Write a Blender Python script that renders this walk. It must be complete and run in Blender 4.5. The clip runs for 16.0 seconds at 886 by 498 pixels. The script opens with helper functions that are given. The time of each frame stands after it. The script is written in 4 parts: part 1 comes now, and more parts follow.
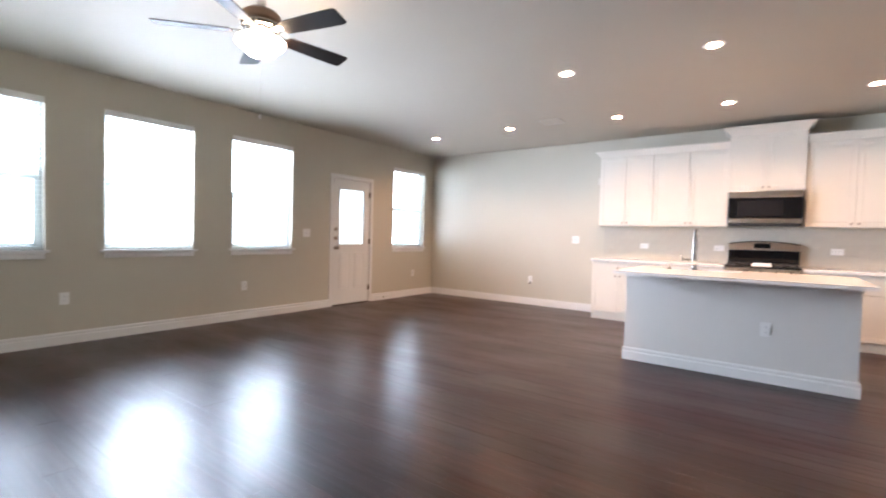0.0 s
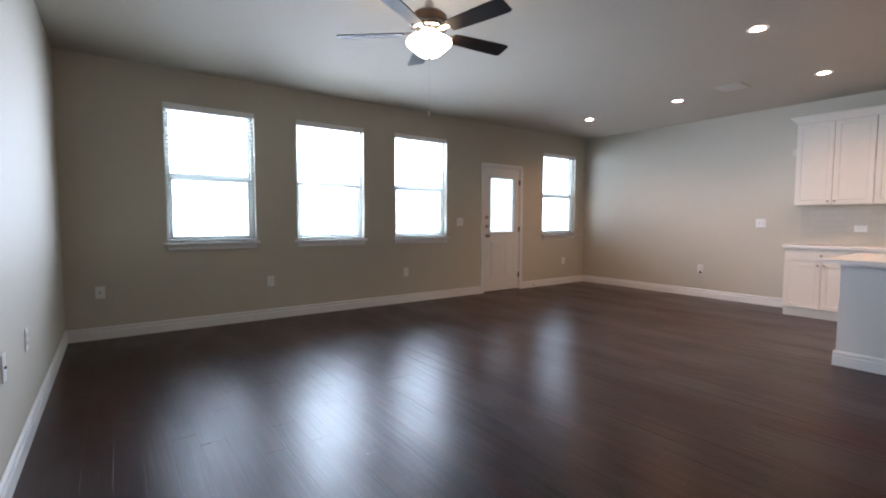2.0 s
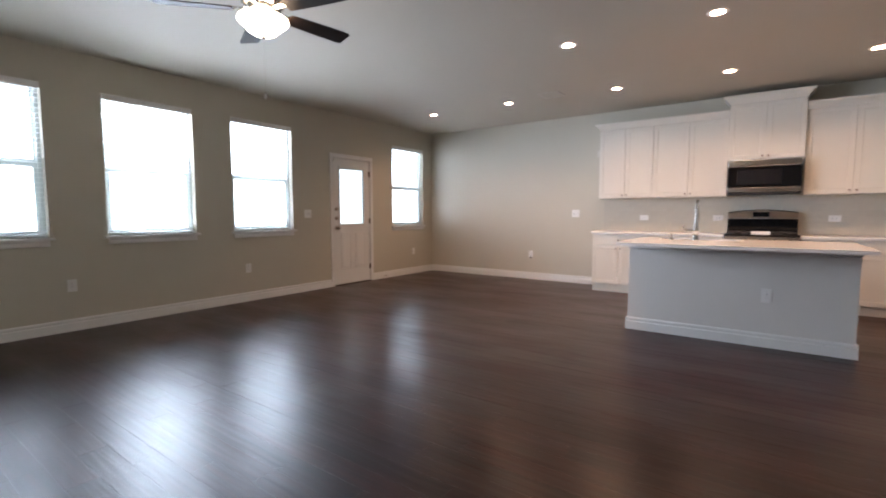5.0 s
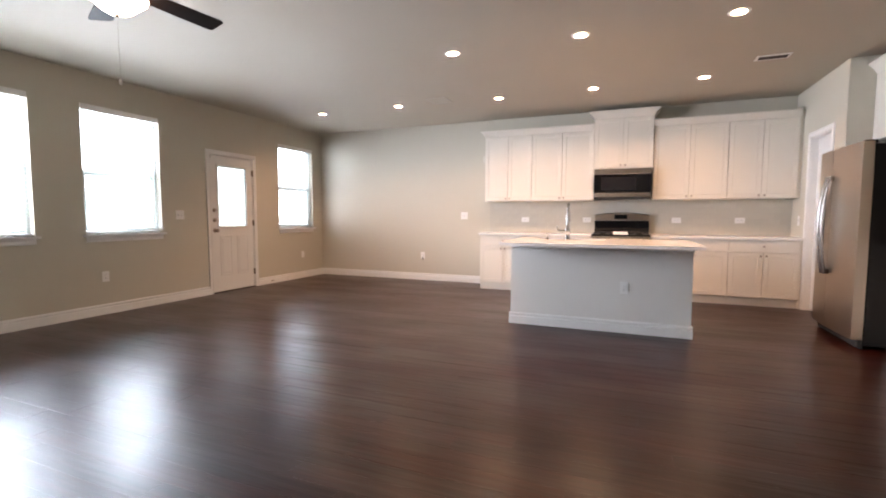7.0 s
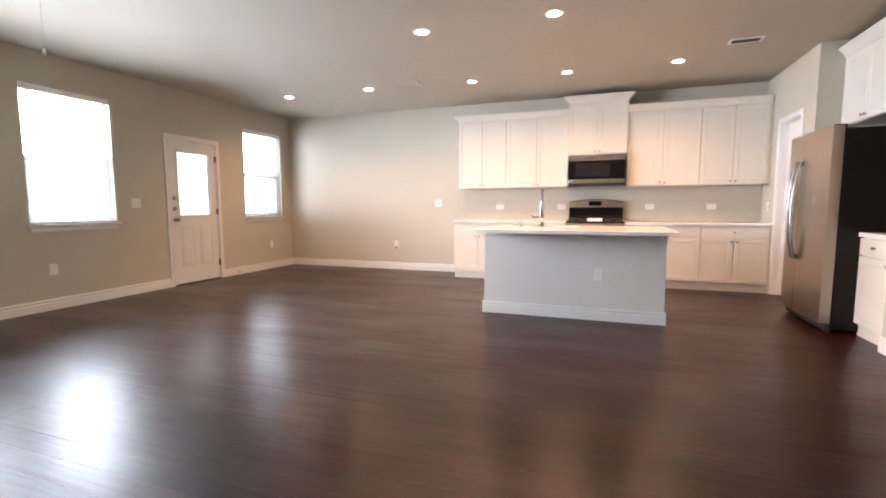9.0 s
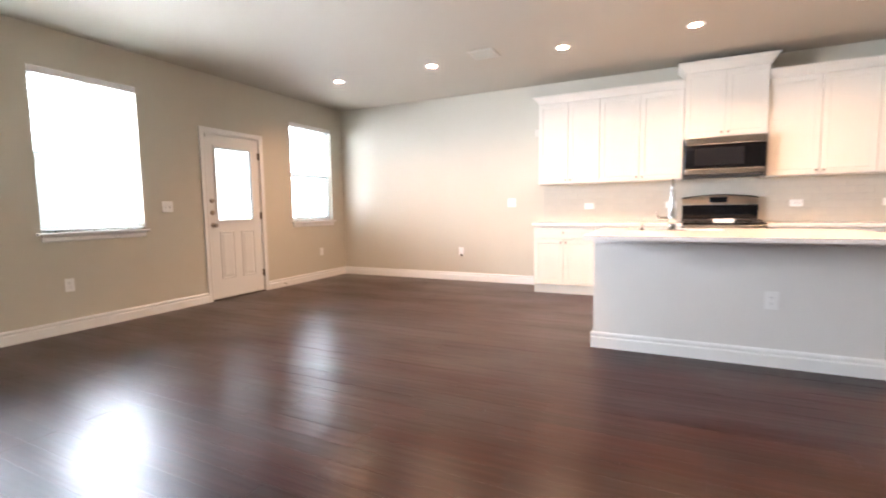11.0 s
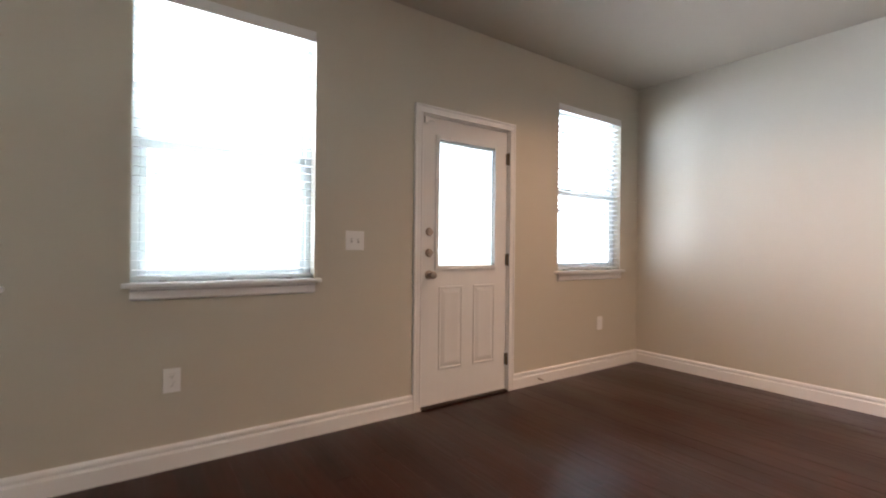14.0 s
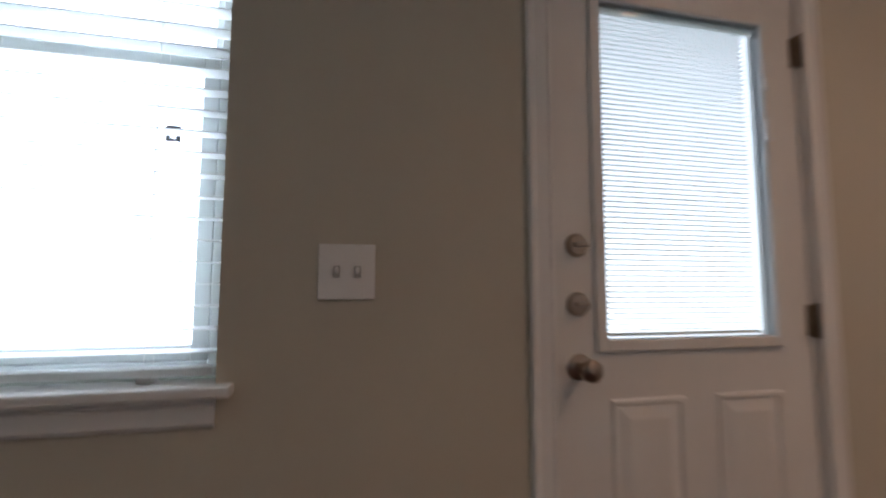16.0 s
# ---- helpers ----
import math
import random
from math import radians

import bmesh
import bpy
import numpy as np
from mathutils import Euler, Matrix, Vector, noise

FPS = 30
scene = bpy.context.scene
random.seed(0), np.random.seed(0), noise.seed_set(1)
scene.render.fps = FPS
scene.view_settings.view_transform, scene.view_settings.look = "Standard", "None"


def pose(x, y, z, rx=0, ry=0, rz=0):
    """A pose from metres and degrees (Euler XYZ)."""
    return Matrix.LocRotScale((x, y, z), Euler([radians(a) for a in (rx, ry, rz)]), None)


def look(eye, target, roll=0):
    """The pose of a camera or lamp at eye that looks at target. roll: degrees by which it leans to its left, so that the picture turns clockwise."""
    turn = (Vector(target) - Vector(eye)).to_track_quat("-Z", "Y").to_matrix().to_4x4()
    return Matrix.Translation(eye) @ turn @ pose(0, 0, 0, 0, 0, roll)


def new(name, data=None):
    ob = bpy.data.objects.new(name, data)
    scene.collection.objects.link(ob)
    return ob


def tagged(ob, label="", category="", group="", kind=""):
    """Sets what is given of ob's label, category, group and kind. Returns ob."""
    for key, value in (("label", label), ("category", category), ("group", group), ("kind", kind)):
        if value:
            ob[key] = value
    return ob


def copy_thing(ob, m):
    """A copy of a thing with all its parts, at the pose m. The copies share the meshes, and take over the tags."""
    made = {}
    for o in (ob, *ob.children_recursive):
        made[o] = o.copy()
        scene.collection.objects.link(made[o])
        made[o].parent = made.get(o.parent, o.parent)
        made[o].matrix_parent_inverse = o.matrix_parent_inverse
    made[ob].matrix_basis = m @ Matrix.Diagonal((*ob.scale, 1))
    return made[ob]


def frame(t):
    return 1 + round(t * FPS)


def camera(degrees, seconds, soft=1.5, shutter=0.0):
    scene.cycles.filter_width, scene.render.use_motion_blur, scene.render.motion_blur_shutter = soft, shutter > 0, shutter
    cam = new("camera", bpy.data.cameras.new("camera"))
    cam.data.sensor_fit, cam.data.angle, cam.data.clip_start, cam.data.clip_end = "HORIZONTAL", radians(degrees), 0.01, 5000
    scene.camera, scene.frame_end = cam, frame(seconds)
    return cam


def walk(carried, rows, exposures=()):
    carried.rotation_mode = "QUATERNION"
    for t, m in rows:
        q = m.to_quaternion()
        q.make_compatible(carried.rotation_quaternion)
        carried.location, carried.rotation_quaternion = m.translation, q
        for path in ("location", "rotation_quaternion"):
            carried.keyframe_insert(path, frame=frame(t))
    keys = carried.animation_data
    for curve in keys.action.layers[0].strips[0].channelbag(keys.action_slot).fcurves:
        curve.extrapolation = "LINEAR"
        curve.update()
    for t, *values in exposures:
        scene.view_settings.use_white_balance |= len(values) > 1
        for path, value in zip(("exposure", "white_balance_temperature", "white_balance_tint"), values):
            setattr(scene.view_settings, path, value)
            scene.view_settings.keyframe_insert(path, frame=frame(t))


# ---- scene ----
cam = camera(88.8, 16.0, soft=1.9, shutter=0.5)
PATH = [
    (0, (0.068, 0.043, 1.202), (-1.112, 1.657, 1.142), 1.5),
    (0.5, (0.022, 0.004, 1.195), (-1.353, 1.45, 1.045), 0.7),
    (1, (-0.035, -0.043, 1.201), (-1.633, 1.151, 1.053), 0.6),
    (1.5, (-0.049, -0.059, 1.206), (-1.687, 1.076, 1.042), 0.6),
    (2, (-0.037, -0.061, 1.208), (-1.651, 1.114, 1.082), 0.2),
    (2.5, (-0.031, -0.07, 1.205), (-1.601, 1.163, 1.076), 0.2),
    (3, (-0.016, -0.065, 1.212), (-1.53, 1.236, 1.085), 0.7),
    (3.5, (-0.011, -0.065, 1.205), (-1.464, 1.304, 1.078), 0.6),
    (4, (-0.012, -0.062, 1.196), (-1.378, 1.391, 1.057), 0.6),
    (4.5, (-0.003, -0.05, 1.195), (-1.273, 1.488, 1.042), 0.2),
    (7, (0.071, -0.035, 1.178), (-0.689, 1.81, 1.033), 0.1),
    (7.5, (0.082, -0.028, 1.177), (-0.642, 1.83, 1.021), 0.1),
    (8, (0.091, -0.019, 1.172), (-0.601, 1.85, 1.004), 0.2),
    (8.5, (0.09, 0.017, 1.165), (-0.573, 1.894, 0.979), -0.1),
    (11, (-0.638, 1.126, 1.125), (-1.512, 2.916, 0.945), -0.9),
    (11.5, (-1.04, 1.445, 1.15), (-2.062, 3.163, 1.13), -0.2),
    (12, (-1.372, 1.835, 1.099), (-2.509, 3.478, 0.994), -0.5),
    (12.5, (-1.759, 2.171, 1.082), (-3.021, 3.718, 0.952), 0.9),
    (13, (-2.152, 2.519, 1.129), (-3.454, 4.033, 1.023), -0.8),
    (13.5, (-2.566, 2.87, 1.156), (-4.094, 4.16, 1.119), 0.4),
    (14, (-3.004, 3.193, 1.137), (-4.642, 4.341, 1.139), 0.6),
    (14.5, (-3.381, 3.561, 1.124), (-5.061, 4.644, 1.202), 0.2),
    (15, (-3.791, 3.862, 1.128), (-5.58, 4.757, 1.142), 1.9),
    (15.5, (-4.23, 4.13, 1.151), (-6.039, 4.981, 1.202), 2.6),
    (16, (-4.661, 4.369, 1.152), (-6.601, 4.825, 1.324), 0.1),
]
EXPOSURES = [
    (0.0, 0.61, 5950, 12), (0.6, 0.42, 5930, 12), (1.2, 0.06, 5860, 12), (2.0, -0.38, 5900, 12), (4.5, -0.28, 6020, 12),
    (7.0, 0.33, 6500, 14), (7.4, 0.45, 6520, 14), (8.5, 0.49, 6540, 14), (10.8, 0.98, 6500, 13), (11.6, 0.76, 6440, 13), (12.5, 0.52, 6320, 13),
    (13.5, 0.41, 6240, 13), (14.5, 0.00, 6220, 13), (15.2, -0.50, 6160, 14), (16.0, -0.85, 5980, 14),
]
walk(cam, [(t, look(eye, target, roll)) for t, eye, target, roll in PATH], EXPOSURES)

# ---- plan, in metres ----
WX = -5.70      # window wall
KY = 7.54       # kitchen wall
SY = -0.475     # living room end wall
EX = 2.15       # wall opposite the windows
PX = 2.12       # pantry wall
PY = 5.97       # pantry return wall
NX = 2.95       # back of the fridge recess
NY = 4.53       # start of the fridge recess
CZ = 2.805      # ceiling
THICK = 0.16
WINDOWS = [(0.40, 1.315), (1.805, 2.725), (3.21, 4.13), (6.325, 7.245)]
WIN_Z = (0.955, 2.45)
DOOR_Y = (4.905, 5.715)
DOOR_Z = 2.085
CANS = [(-4.53, 6.06), (-3.16, 6.06), (-1.65, 6.17), (-0.41, 6.16), (0.83, 6.15), (-1.625, 4.32), (-0.385, 4.32), (0.83, 4.31)]
CAN_R = 0.056    # opening of a recessed light
CAN_DEPTH = 0.036

# ---- world, sun, daylight in the openings ----
world = bpy.data.worlds.new("sky")
scene.world = world
world.use_nodes = True
wn = world.node_tree.nodes
sky = wn.new("ShaderNodeTexSky")
sky.sky_type = 'NISHITA'
sky.sun_disc = False
sky.sun_elevation = radians(52)
sky.sun_rotation = radians(70)
wn["Background"].inputs["Strength"].default_value = 0.12
world.node_tree.links.new(sky.outputs["Color"], wn["Background"].inputs["Color"])

sun = new("sun", bpy.data.lights.new("sun", 'SUN'))
sun.data.energy = 3.0
sun.data.angle = radians(0.5)
sun.data.color = (1.0, 0.95, 0.88)
sun.matrix_world = look((8, 3, 12), (0, 0, 0))

DAY = 140.0      # watts of daylight in one window
for n, (y0, y1) in enumerate(WINDOWS):
    lamp = new("daylight", bpy.data.lights.new("daylight", 'AREA'))
    lamp.data.shape, lamp.data.size, lamp.data.size_y = 'RECTANGLE', y1 - y0 - 0.02, 1.46
    lamp.data.energy = DAY * (0.52, 1.98, 1.16, 0.39)[n]
    lamp.data.color = (0.79, 0.87, 1.0)
    lamp.matrix_world = look((WX - 0.155, (y0 + y1) / 2, 1.70), (0, (y0 + y1) / 2, 1.70))
lamp = new("daylight", bpy.data.lights.new("daylight", 'AREA'))
lamp.data.shape, lamp.data.size, lamp.data.size_y = 'RECTANGLE', 0.74, 1.06
lamp.data.energy = 9.0
lamp.data.color = (0.90, 0.94, 1.0)
lamp.matrix_world = look((WX - 0.09, 5.315, 1.467), (0, 5.315, 1.467))
CAN = 1180.0
BOWL = 22.0
WARM = (1.0, 0.585, 0.34)


# ---- materials ----
def rgb(c):
    return (*c, 1.0)


def material(name, color, rough=0.5, metal=0.0, vary=0.06, scale=6.0, bump=0.0, bump_scale=60.0, rough_vary=0.0,
             stretch=(1, 1, 1), coat=0.0, random_tint=0.0, spec=0.5):
    m = bpy.data.materials.new(name)
    m.use_nodes = True
    nt = m.node_tree
    n, link = nt.nodes, nt.links.new
    b = n["Principled BSDF"]
    b.inputs["Metallic"].default_value = metal
    b.inputs["Roughness"].default_value = rough
    b.inputs["Coat Weight"].default_value = coat
    b.inputs["Specular IOR Level"].default_value = spec
    tc = n.new("ShaderNodeTexCoord")
    mp = n.new("ShaderNodeMapping")
    mp.inputs["Scale"].default_value = stretch
    link(tc.outputs["Object"], mp.inputs["Vector"])
    big = n.new("ShaderNodeTexNoise")
    big.inputs["Scale"].default_value = scale
    big.inputs["Detail"].default_value = 6.0
    link(mp.outputs["Vector"], big.inputs["Vector"])
    mix = n.new("ShaderNodeMix")
    mix.data_type = 'RGBA'
    mix.inputs["A"].default_value = rgb([max(0, v * (1 - vary)) for v in color])
    mix.inputs["B"].default_value = rgb([min(1, v * (1 + vary)) for v in color])
    link(big.outputs["Fac"], mix.inputs["Factor"])
    out = mix.outputs["Result"]
    if random_tint:
        info = n.new("ShaderNodeObjectInfo")
        mr = n.new("ShaderNodeMapRange")
        mr.inputs["To Min"].default_value, mr.inputs["To Max"].default_value = 1 - random_tint, 1 + random_tint
        link(info.outputs["Random"], mr.inputs["Value"])
        hsv = n.new("ShaderNodeHueSaturation")
        link(mr.outputs["Result"], hsv.inputs["Value"])
        link(out, hsv.inputs["Color"])
        out = hsv.outputs["Color"]
    link(out, b.inputs["Base Color"])
    if rough_vary:
        rr = n.new("ShaderNodeMapRange")
        rr.inputs["To Min"].default_value, rr.inputs["To Max"].default_value = rough - rough_vary, rough + rough_vary
        link(big.outputs["Fac"], rr.inputs["Value"])
        link(rr.outputs["Result"], b.inputs["Roughness"])
    if bump:
        fine = n.new("ShaderNodeTexNoise")
        fine.inputs["Scale"].default_value = bump_scale
        fine.inputs["Detail"].default_value = 4.0
        link(mp.outputs["Vector"], fine.inputs["Vector"])
        bp = n.new("ShaderNodeBump")
        bp.inputs["Strength"].default_value = bump
        bp.inputs["Distance"].default_value = 0.004
        link(fine.outputs["Fac"], bp.inputs["Height"])
        link(bp.outputs["Normal"], b.inputs["Normal"])
    return m


def glowing(name, color, strength):
    m = bpy.data.materials.new(name)
    m.use_nodes = True
    b = m.node_tree.nodes["Principled BSDF"]
    b.inputs["Base Color"].default_value = rgb((0.8, 0.8, 0.78))
    b.inputs["Roughness"].default_value = 0.4
    b.inputs["Emission Color"].default_value = rgb(color)
    b.inputs["Emission Strength"].default_value = strength
    return m


def glass_material(name, tint=(1, 1, 1), rough=0.0):
    m = bpy.data.materials.new(name)
    m.use_nodes = True
    b = m.node_tree.nodes["Principled BSDF"]
    b.inputs["Base Color"].default_value = rgb(tint)
    b.inputs["Roughness"].default_value = rough
    b.inputs["Transmission Weight"].default_value = 1.0
    b.inputs["IOR"].default_value = 1.45
    return m


def plank_material(name, per_island):
    """Hand-scraped dark walnut: long grain, scraped ridges along x, satin finish."""
    m = bpy.data.materials.new(name)
    m.use_nodes = True
    nt = m.node_tree
    n, link = nt.nodes, nt.links.new
    b = n["Principled BSDF"]
    b.inputs["Specular IOR Level"].default_value = 0.04
    b.inputs["Coat Roughness"].default_value = 0.282
    b.inputs["Coat IOR"].default_value = 1.33
    geo = n.new("ShaderNodeNewGeometry")
    if per_island:
        rand = geo.outputs["Random Per Island"]
    else:
        rand = n.new("ShaderNodeObjectInfo").outputs["Random"]
    shift = n.new("ShaderNodeCombineXYZ")
    times = n.new("ShaderNodeMath")
    times.operation = 'MULTIPLY'
    times.inputs[1].default_value = 37.0
    link(rand, times.inputs[0])
    link(times.outputs[0], shift.inputs["Z"])
    add = n.new("ShaderNodeVectorMath")
    link(geo.outputs["Position"], add.inputs[0])
    link(shift.outputs[0], add.inputs[1])
    grain_map = n.new("ShaderNodeMapping")
    grain_map.inputs["Scale"].default_value = (2.2, 38.0, 1.0)
    link(add.outputs[0], grain_map.inputs["Vector"])
    grain = n.new("ShaderNodeTexNoise")
    grain.inputs["Scale"].default_value = 1.0
    grain.inputs["Detail"].default_value = 8.0
    grain.inputs["Distortion"].default_value = 0.6
    link(grain_map.outputs[0], grain.inputs["Vector"])
    ramp = n.new("ShaderNodeValToRGB")
    ramp.color_ramp.elements[0].position, ramp.color_ramp.elements[0].color = 0.25, (0.0100, 0.0014, 0.0006, 1)
    ramp.color_ramp.elements[1].position, ramp.color_ramp.elements[1].color = 0.8, (0.0290, 0.0040, 0.0015, 1)
    link(grain.outputs["Fac"], ramp.inputs["Fac"])
    hsv = n.new("ShaderNodeHueSaturation")
    mr = n.new("ShaderNodeMapRange")
    mr.inputs["To Min"].default_value, mr.inputs["To Max"].default_value = 0.74, 1.30
    link(rand, mr.inputs["Value"])
    link(mr.outputs["Result"], hsv.inputs["Value"])
    link(ramp.outputs["Color"], hsv.inputs["Color"])
    link(hsv.outputs["Color"], b.inputs["Base Color"])
    blot = n.new("ShaderNodeTexNoise")
    blot.inputs["Scale"].default_value = 2.3
    blot.inputs["Detail"].default_value = 5.0
    link(add.outputs[0], blot.inputs["Vector"])
    rr = n.new("ShaderNodeMapRange")
    rr.inputs["To Min"].default_value, rr.inputs["To Max"].default_value = 0.36, 0.50
    link(blot.outputs["Fac"], rr.inputs["Value"])
    link(rr.outputs["Result"], b.inputs["Roughness"])
    worn_map = n.new("ShaderNodeMapping")
    worn_map.inputs["Scale"].default_value = (0.8, 2.2, 1.0)
    link(geo.outputs["Position"], worn_map.inputs["Vector"])
    worn = n.new("ShaderNodeTexNoise")      # dull and polished patches that run over many boards
    worn.inputs["Scale"].default_value = 1.1
    worn.inputs["Detail"].default_value = 4.0
    link(worn_map.outputs[0], worn.inputs["Vector"])
    polish = n.new("ShaderNodeMapRange")
    polish.inputs["From Min"].default_value, polish.inputs["From Max"].default_value = 0.3, 0.7
    polish.inputs["To Min"].default_value, polish.inputs["To Max"].default_value = 0.58, 1.0
    link(worn.outputs["Fac"], polish.inputs["Value"])
    link(polish.outputs["Result"], b.inputs["Coat Weight"])
    scrape_map = n.new("ShaderNodeMapping")
    scrape_map.inputs["Scale"].default_value = (1.1, 17.0, 1.0)
    link(add.outputs[0], scrape_map.inputs["Vector"])
    scrape = n.new("ShaderNodeTexNoise")
    scrape.inputs["Scale"].default_value = 1.6
    scrape.inputs["Detail"].default_value = 2.0
    link(scrape_map.outputs[0], scrape.inputs["Vector"])
    ridge_map = n.new("ShaderNodeMapping")
    ridge_map.inputs["Scale"].default_value = (1.6, 78.0, 1.0)
    link(add.outputs[0], ridge_map.inputs["Vector"])
    ridge = n.new("ShaderNodeTexNoise")
    ridge.inputs["Scale"].default_value = 1.0
    ridge.inputs["Detail"].default_value = 3.0
    link(ridge_map.outputs[0], ridge.inputs["Vector"])
    deep = n.new("ShaderNodeMath")      # some boards are scraped deeper than others
    deep.operation = 'MULTIPLY'
    link(ridge.outputs["Fac"], deep.inputs[0])
    depth = n.new("ShaderNodeMapRange")
    depth.inputs["To Min"].default_value, depth.inputs["To Max"].default_value = 0.03, 0.30
    link(blot.outputs["Fac"], depth.inputs["Value"])
    link(depth.outputs["Result"], deep.inputs[1])
    both = n.new("ShaderNodeMath")
    link(deep.outputs[0], both.inputs[0])
    link(scrape.outputs["Fac"], both.inputs[1])
    bp = n.new("ShaderNodeBump")
    bp.inputs["Strength"].default_value = 0.40
    bp.inputs["Distance"].default_value = 0.004
    link(both.outputs[0], bp.inputs["Height"])
    link(bp.outputs["Normal"], b.inputs["Normal"])
    link(bp.outputs["Normal"], b.inputs["Coat Normal"])
    return m


M_WALL = material("greige wall paint", (0.528, 0.488, 0.402), 0.62, vary=0.025, scale=1.3, bump=0.10, bump_scale=170)
# Lighter than the wall paint, to make up for missing daylight on the island.
M_ISLE = material("pale grey island paint lifted for daylight", (0.68, 0.655, 0.62), 0.45, vary=0.03, scale=2.0, bump=0.08, bump_scale=150)
# Beige darker than white: warm bounce and shade are in this colour.
M_CEIL = material("ceiling paint with shade in it", (0.430, 0.386, 0.312), 0.8, vary=0.025, scale=1.1, bump=0.16, bump_scale=120)
M_TRIM = material("white trim paint", (0.77, 0.755, 0.735), 0.38, vary=0.02, scale=5, bump=0.02, bump_scale=90)
M_CAB = material("white cabinet paint", (0.715, 0.672, 0.598), 0.36, vary=0.02, scale=4, bump=0.02, bump_scale=80)
M_DOOR = material("white door paint", (0.73, 0.72, 0.70), 0.42, vary=0.025, scale=4, bump=0.05, bump_scale=70, stretch=(1, 6, 0.6))
M_QUARTZ = material("white quartz", (0.78, 0.765, 0.745), 0.16, vary=0.05, scale=38, rough_vary=0.03)
M_TILE = material("greige glazed tile", (0.52, 0.485, 0.415), 0.24, vary=0.05, scale=12, random_tint=0.025, bump=0.03, bump_scale=30)
M_GROUT = material("grout", (0.485, 0.462, 0.415), 0.85, vary=0.08, scale=40, bump=0.2, bump_scale=200)
M_STEEL = material("brushed stainless steel", (0.43, 0.37, 0.315), 0.30, 1.0, vary=0.05, scale=3, rough_vary=0.05, bump=0.02, bump_scale=160, stretch=(1, 1, 30))
M_STEELH = material("brushed stainless band", (0.60, 0.57, 0.54), 0.26, 1.0, vary=0.05, scale=3, bump=0.02, bump_scale=160, stretch=(1, 20, 30))
M_HANDLE = material("dark brushed steel", (0.30, 0.265, 0.235), 0.27, 1.0, vary=0.06, scale=4, stretch=(1, 1, 20))
M_CHROME = material("chrome", (0.62, 0.61, 0.60), 0.08, 1.0, vary=0.02)
M_NICKEL = material("satin nickel", (0.37, 0.31, 0.26), 0.28, 1.0, vary=0.05, scale=20)
M_BLACKGLASS = material("black glass", (0.006, 0.006, 0.007), 0.06, vary=0.1)
M_BLACK = material("black enamel", (0.006, 0.006, 0.006), 0.38, vary=0.15, scale=14, bump=0.03, spec=0.25)
M_IRON = material("cast iron", (0.02, 0.02, 0.02), 0.65, vary=0.2, scale=30, bump=0.2, bump_scale=120)
M_PLASTIC = material("white plastic", (0.79, 0.775, 0.75), 0.34, vary=0.015, scale=8)
# Shade between the vent slats is put into this dark colour.
M_SHADED_SLAT = material("vent slat in shade colour", (0.07, 0.06, 0.05), 0.5, vary=0.1)
# Follows the ceiling colour, its shade included.
M_GRILLE = material("beige grille enamel shaded like ceiling", (0.435, 0.391, 0.317), 0.5, vary=0.03, scale=8)
M_SENSOR = material("beige plastic", (0.60, 0.57, 0.50), 0.4, vary=0.02, scale=8)
M_BAR = material("polished steel bar", (0.46, 0.435, 0.41), 0.22, 1.0, vary=0.05, scale=3, stretch=(1, 1, 20))
# Grey of the cord buttons, and painted shade round the switch toggles.
M_SHADE = material("grey plastic and toggle shade", (0.42, 0.405, 0.385), 0.5, vary=0.05, scale=20)
M_SLOT = material("dark slot", (0.03, 0.03, 0.03), 0.6, vary=0.1)
M_VINYL = material("white vinyl", (0.62, 0.65, 0.635), 0.35, vary=0.02, scale=6)
M_SLAT = material("white faux wood slat", (0.72, 0.735, 0.715), 0.45, vary=0.03, scale=20, stretch=(1, 0.2, 1))
nt = M_SLAT.node_tree
leak = nt.nodes.new("ShaderNodeBsdfTranslucent")
leak.inputs["Color"].default_value = (0.86, 0.88, 0.85, 1)
blend = nt.nodes.new("ShaderNodeMixShader")
blend.inputs["Fac"].default_value = 0.32
nt.links.new(nt.nodes["Principled BSDF"].outputs[0], blend.inputs[1])
nt.links.new(leak.outputs[0], blend.inputs[2])
nt.links.new(blend.outputs[0], nt.nodes["Material Output"].inputs["Surface"])
M_CORD = material("white cord", (0.75, 0.75, 0.73), 0.8)
M_BLADE = material("espresso fan blade", (0.010, 0.0045, 0.003), 0.62, spec=0.10, vary=0.35, scale=9, stretch=(1, 9, 1), bump=0.06, bump_scale=40)
M_BRONZE = material("brushed nickel fan metal", (0.30, 0.205, 0.15), 0.30, 1.0, vary=0.1, scale=14)
M_FITTER = material("bright satin nickel", (0.34, 0.32, 0.30), 0.22, 1.0, vary=0.05, scale=14)
M_DARKMETAL = material("dark hinge metal", (0.20, 0.16, 0.12), 0.38, 1.0, vary=0.15, scale=20)
M_THRESH = material("dark bronze threshold", (0.05, 0.035, 0.025), 0.45, 0.6, vary=0.2, scale=20)
M_GLASS = glass_material("window glass", (0.97, 1.0, 0.99))
M_LENS = glowing("lit lamp lens", WARM, CAN)
M_BOWL = glowing("lit frosted glass bowl", (1.0, 0.80, 0.56), BOWL)
M_BULB = glowing("lit bulb", (1.0, 0.70, 0.42), 210.0)
M_PAPER = material("white paper", (0.8, 0.8, 0.79), 0.8, vary=0.02)
M_SUB = material("subfloor", (0.01, 0.006, 0.004), 0.8, vary=0.2)
M_PLANK = plank_material("dark hand-scraped walnut", False)
M_PLANKS = plank_material("dark hand-scraped walnut boards", True)
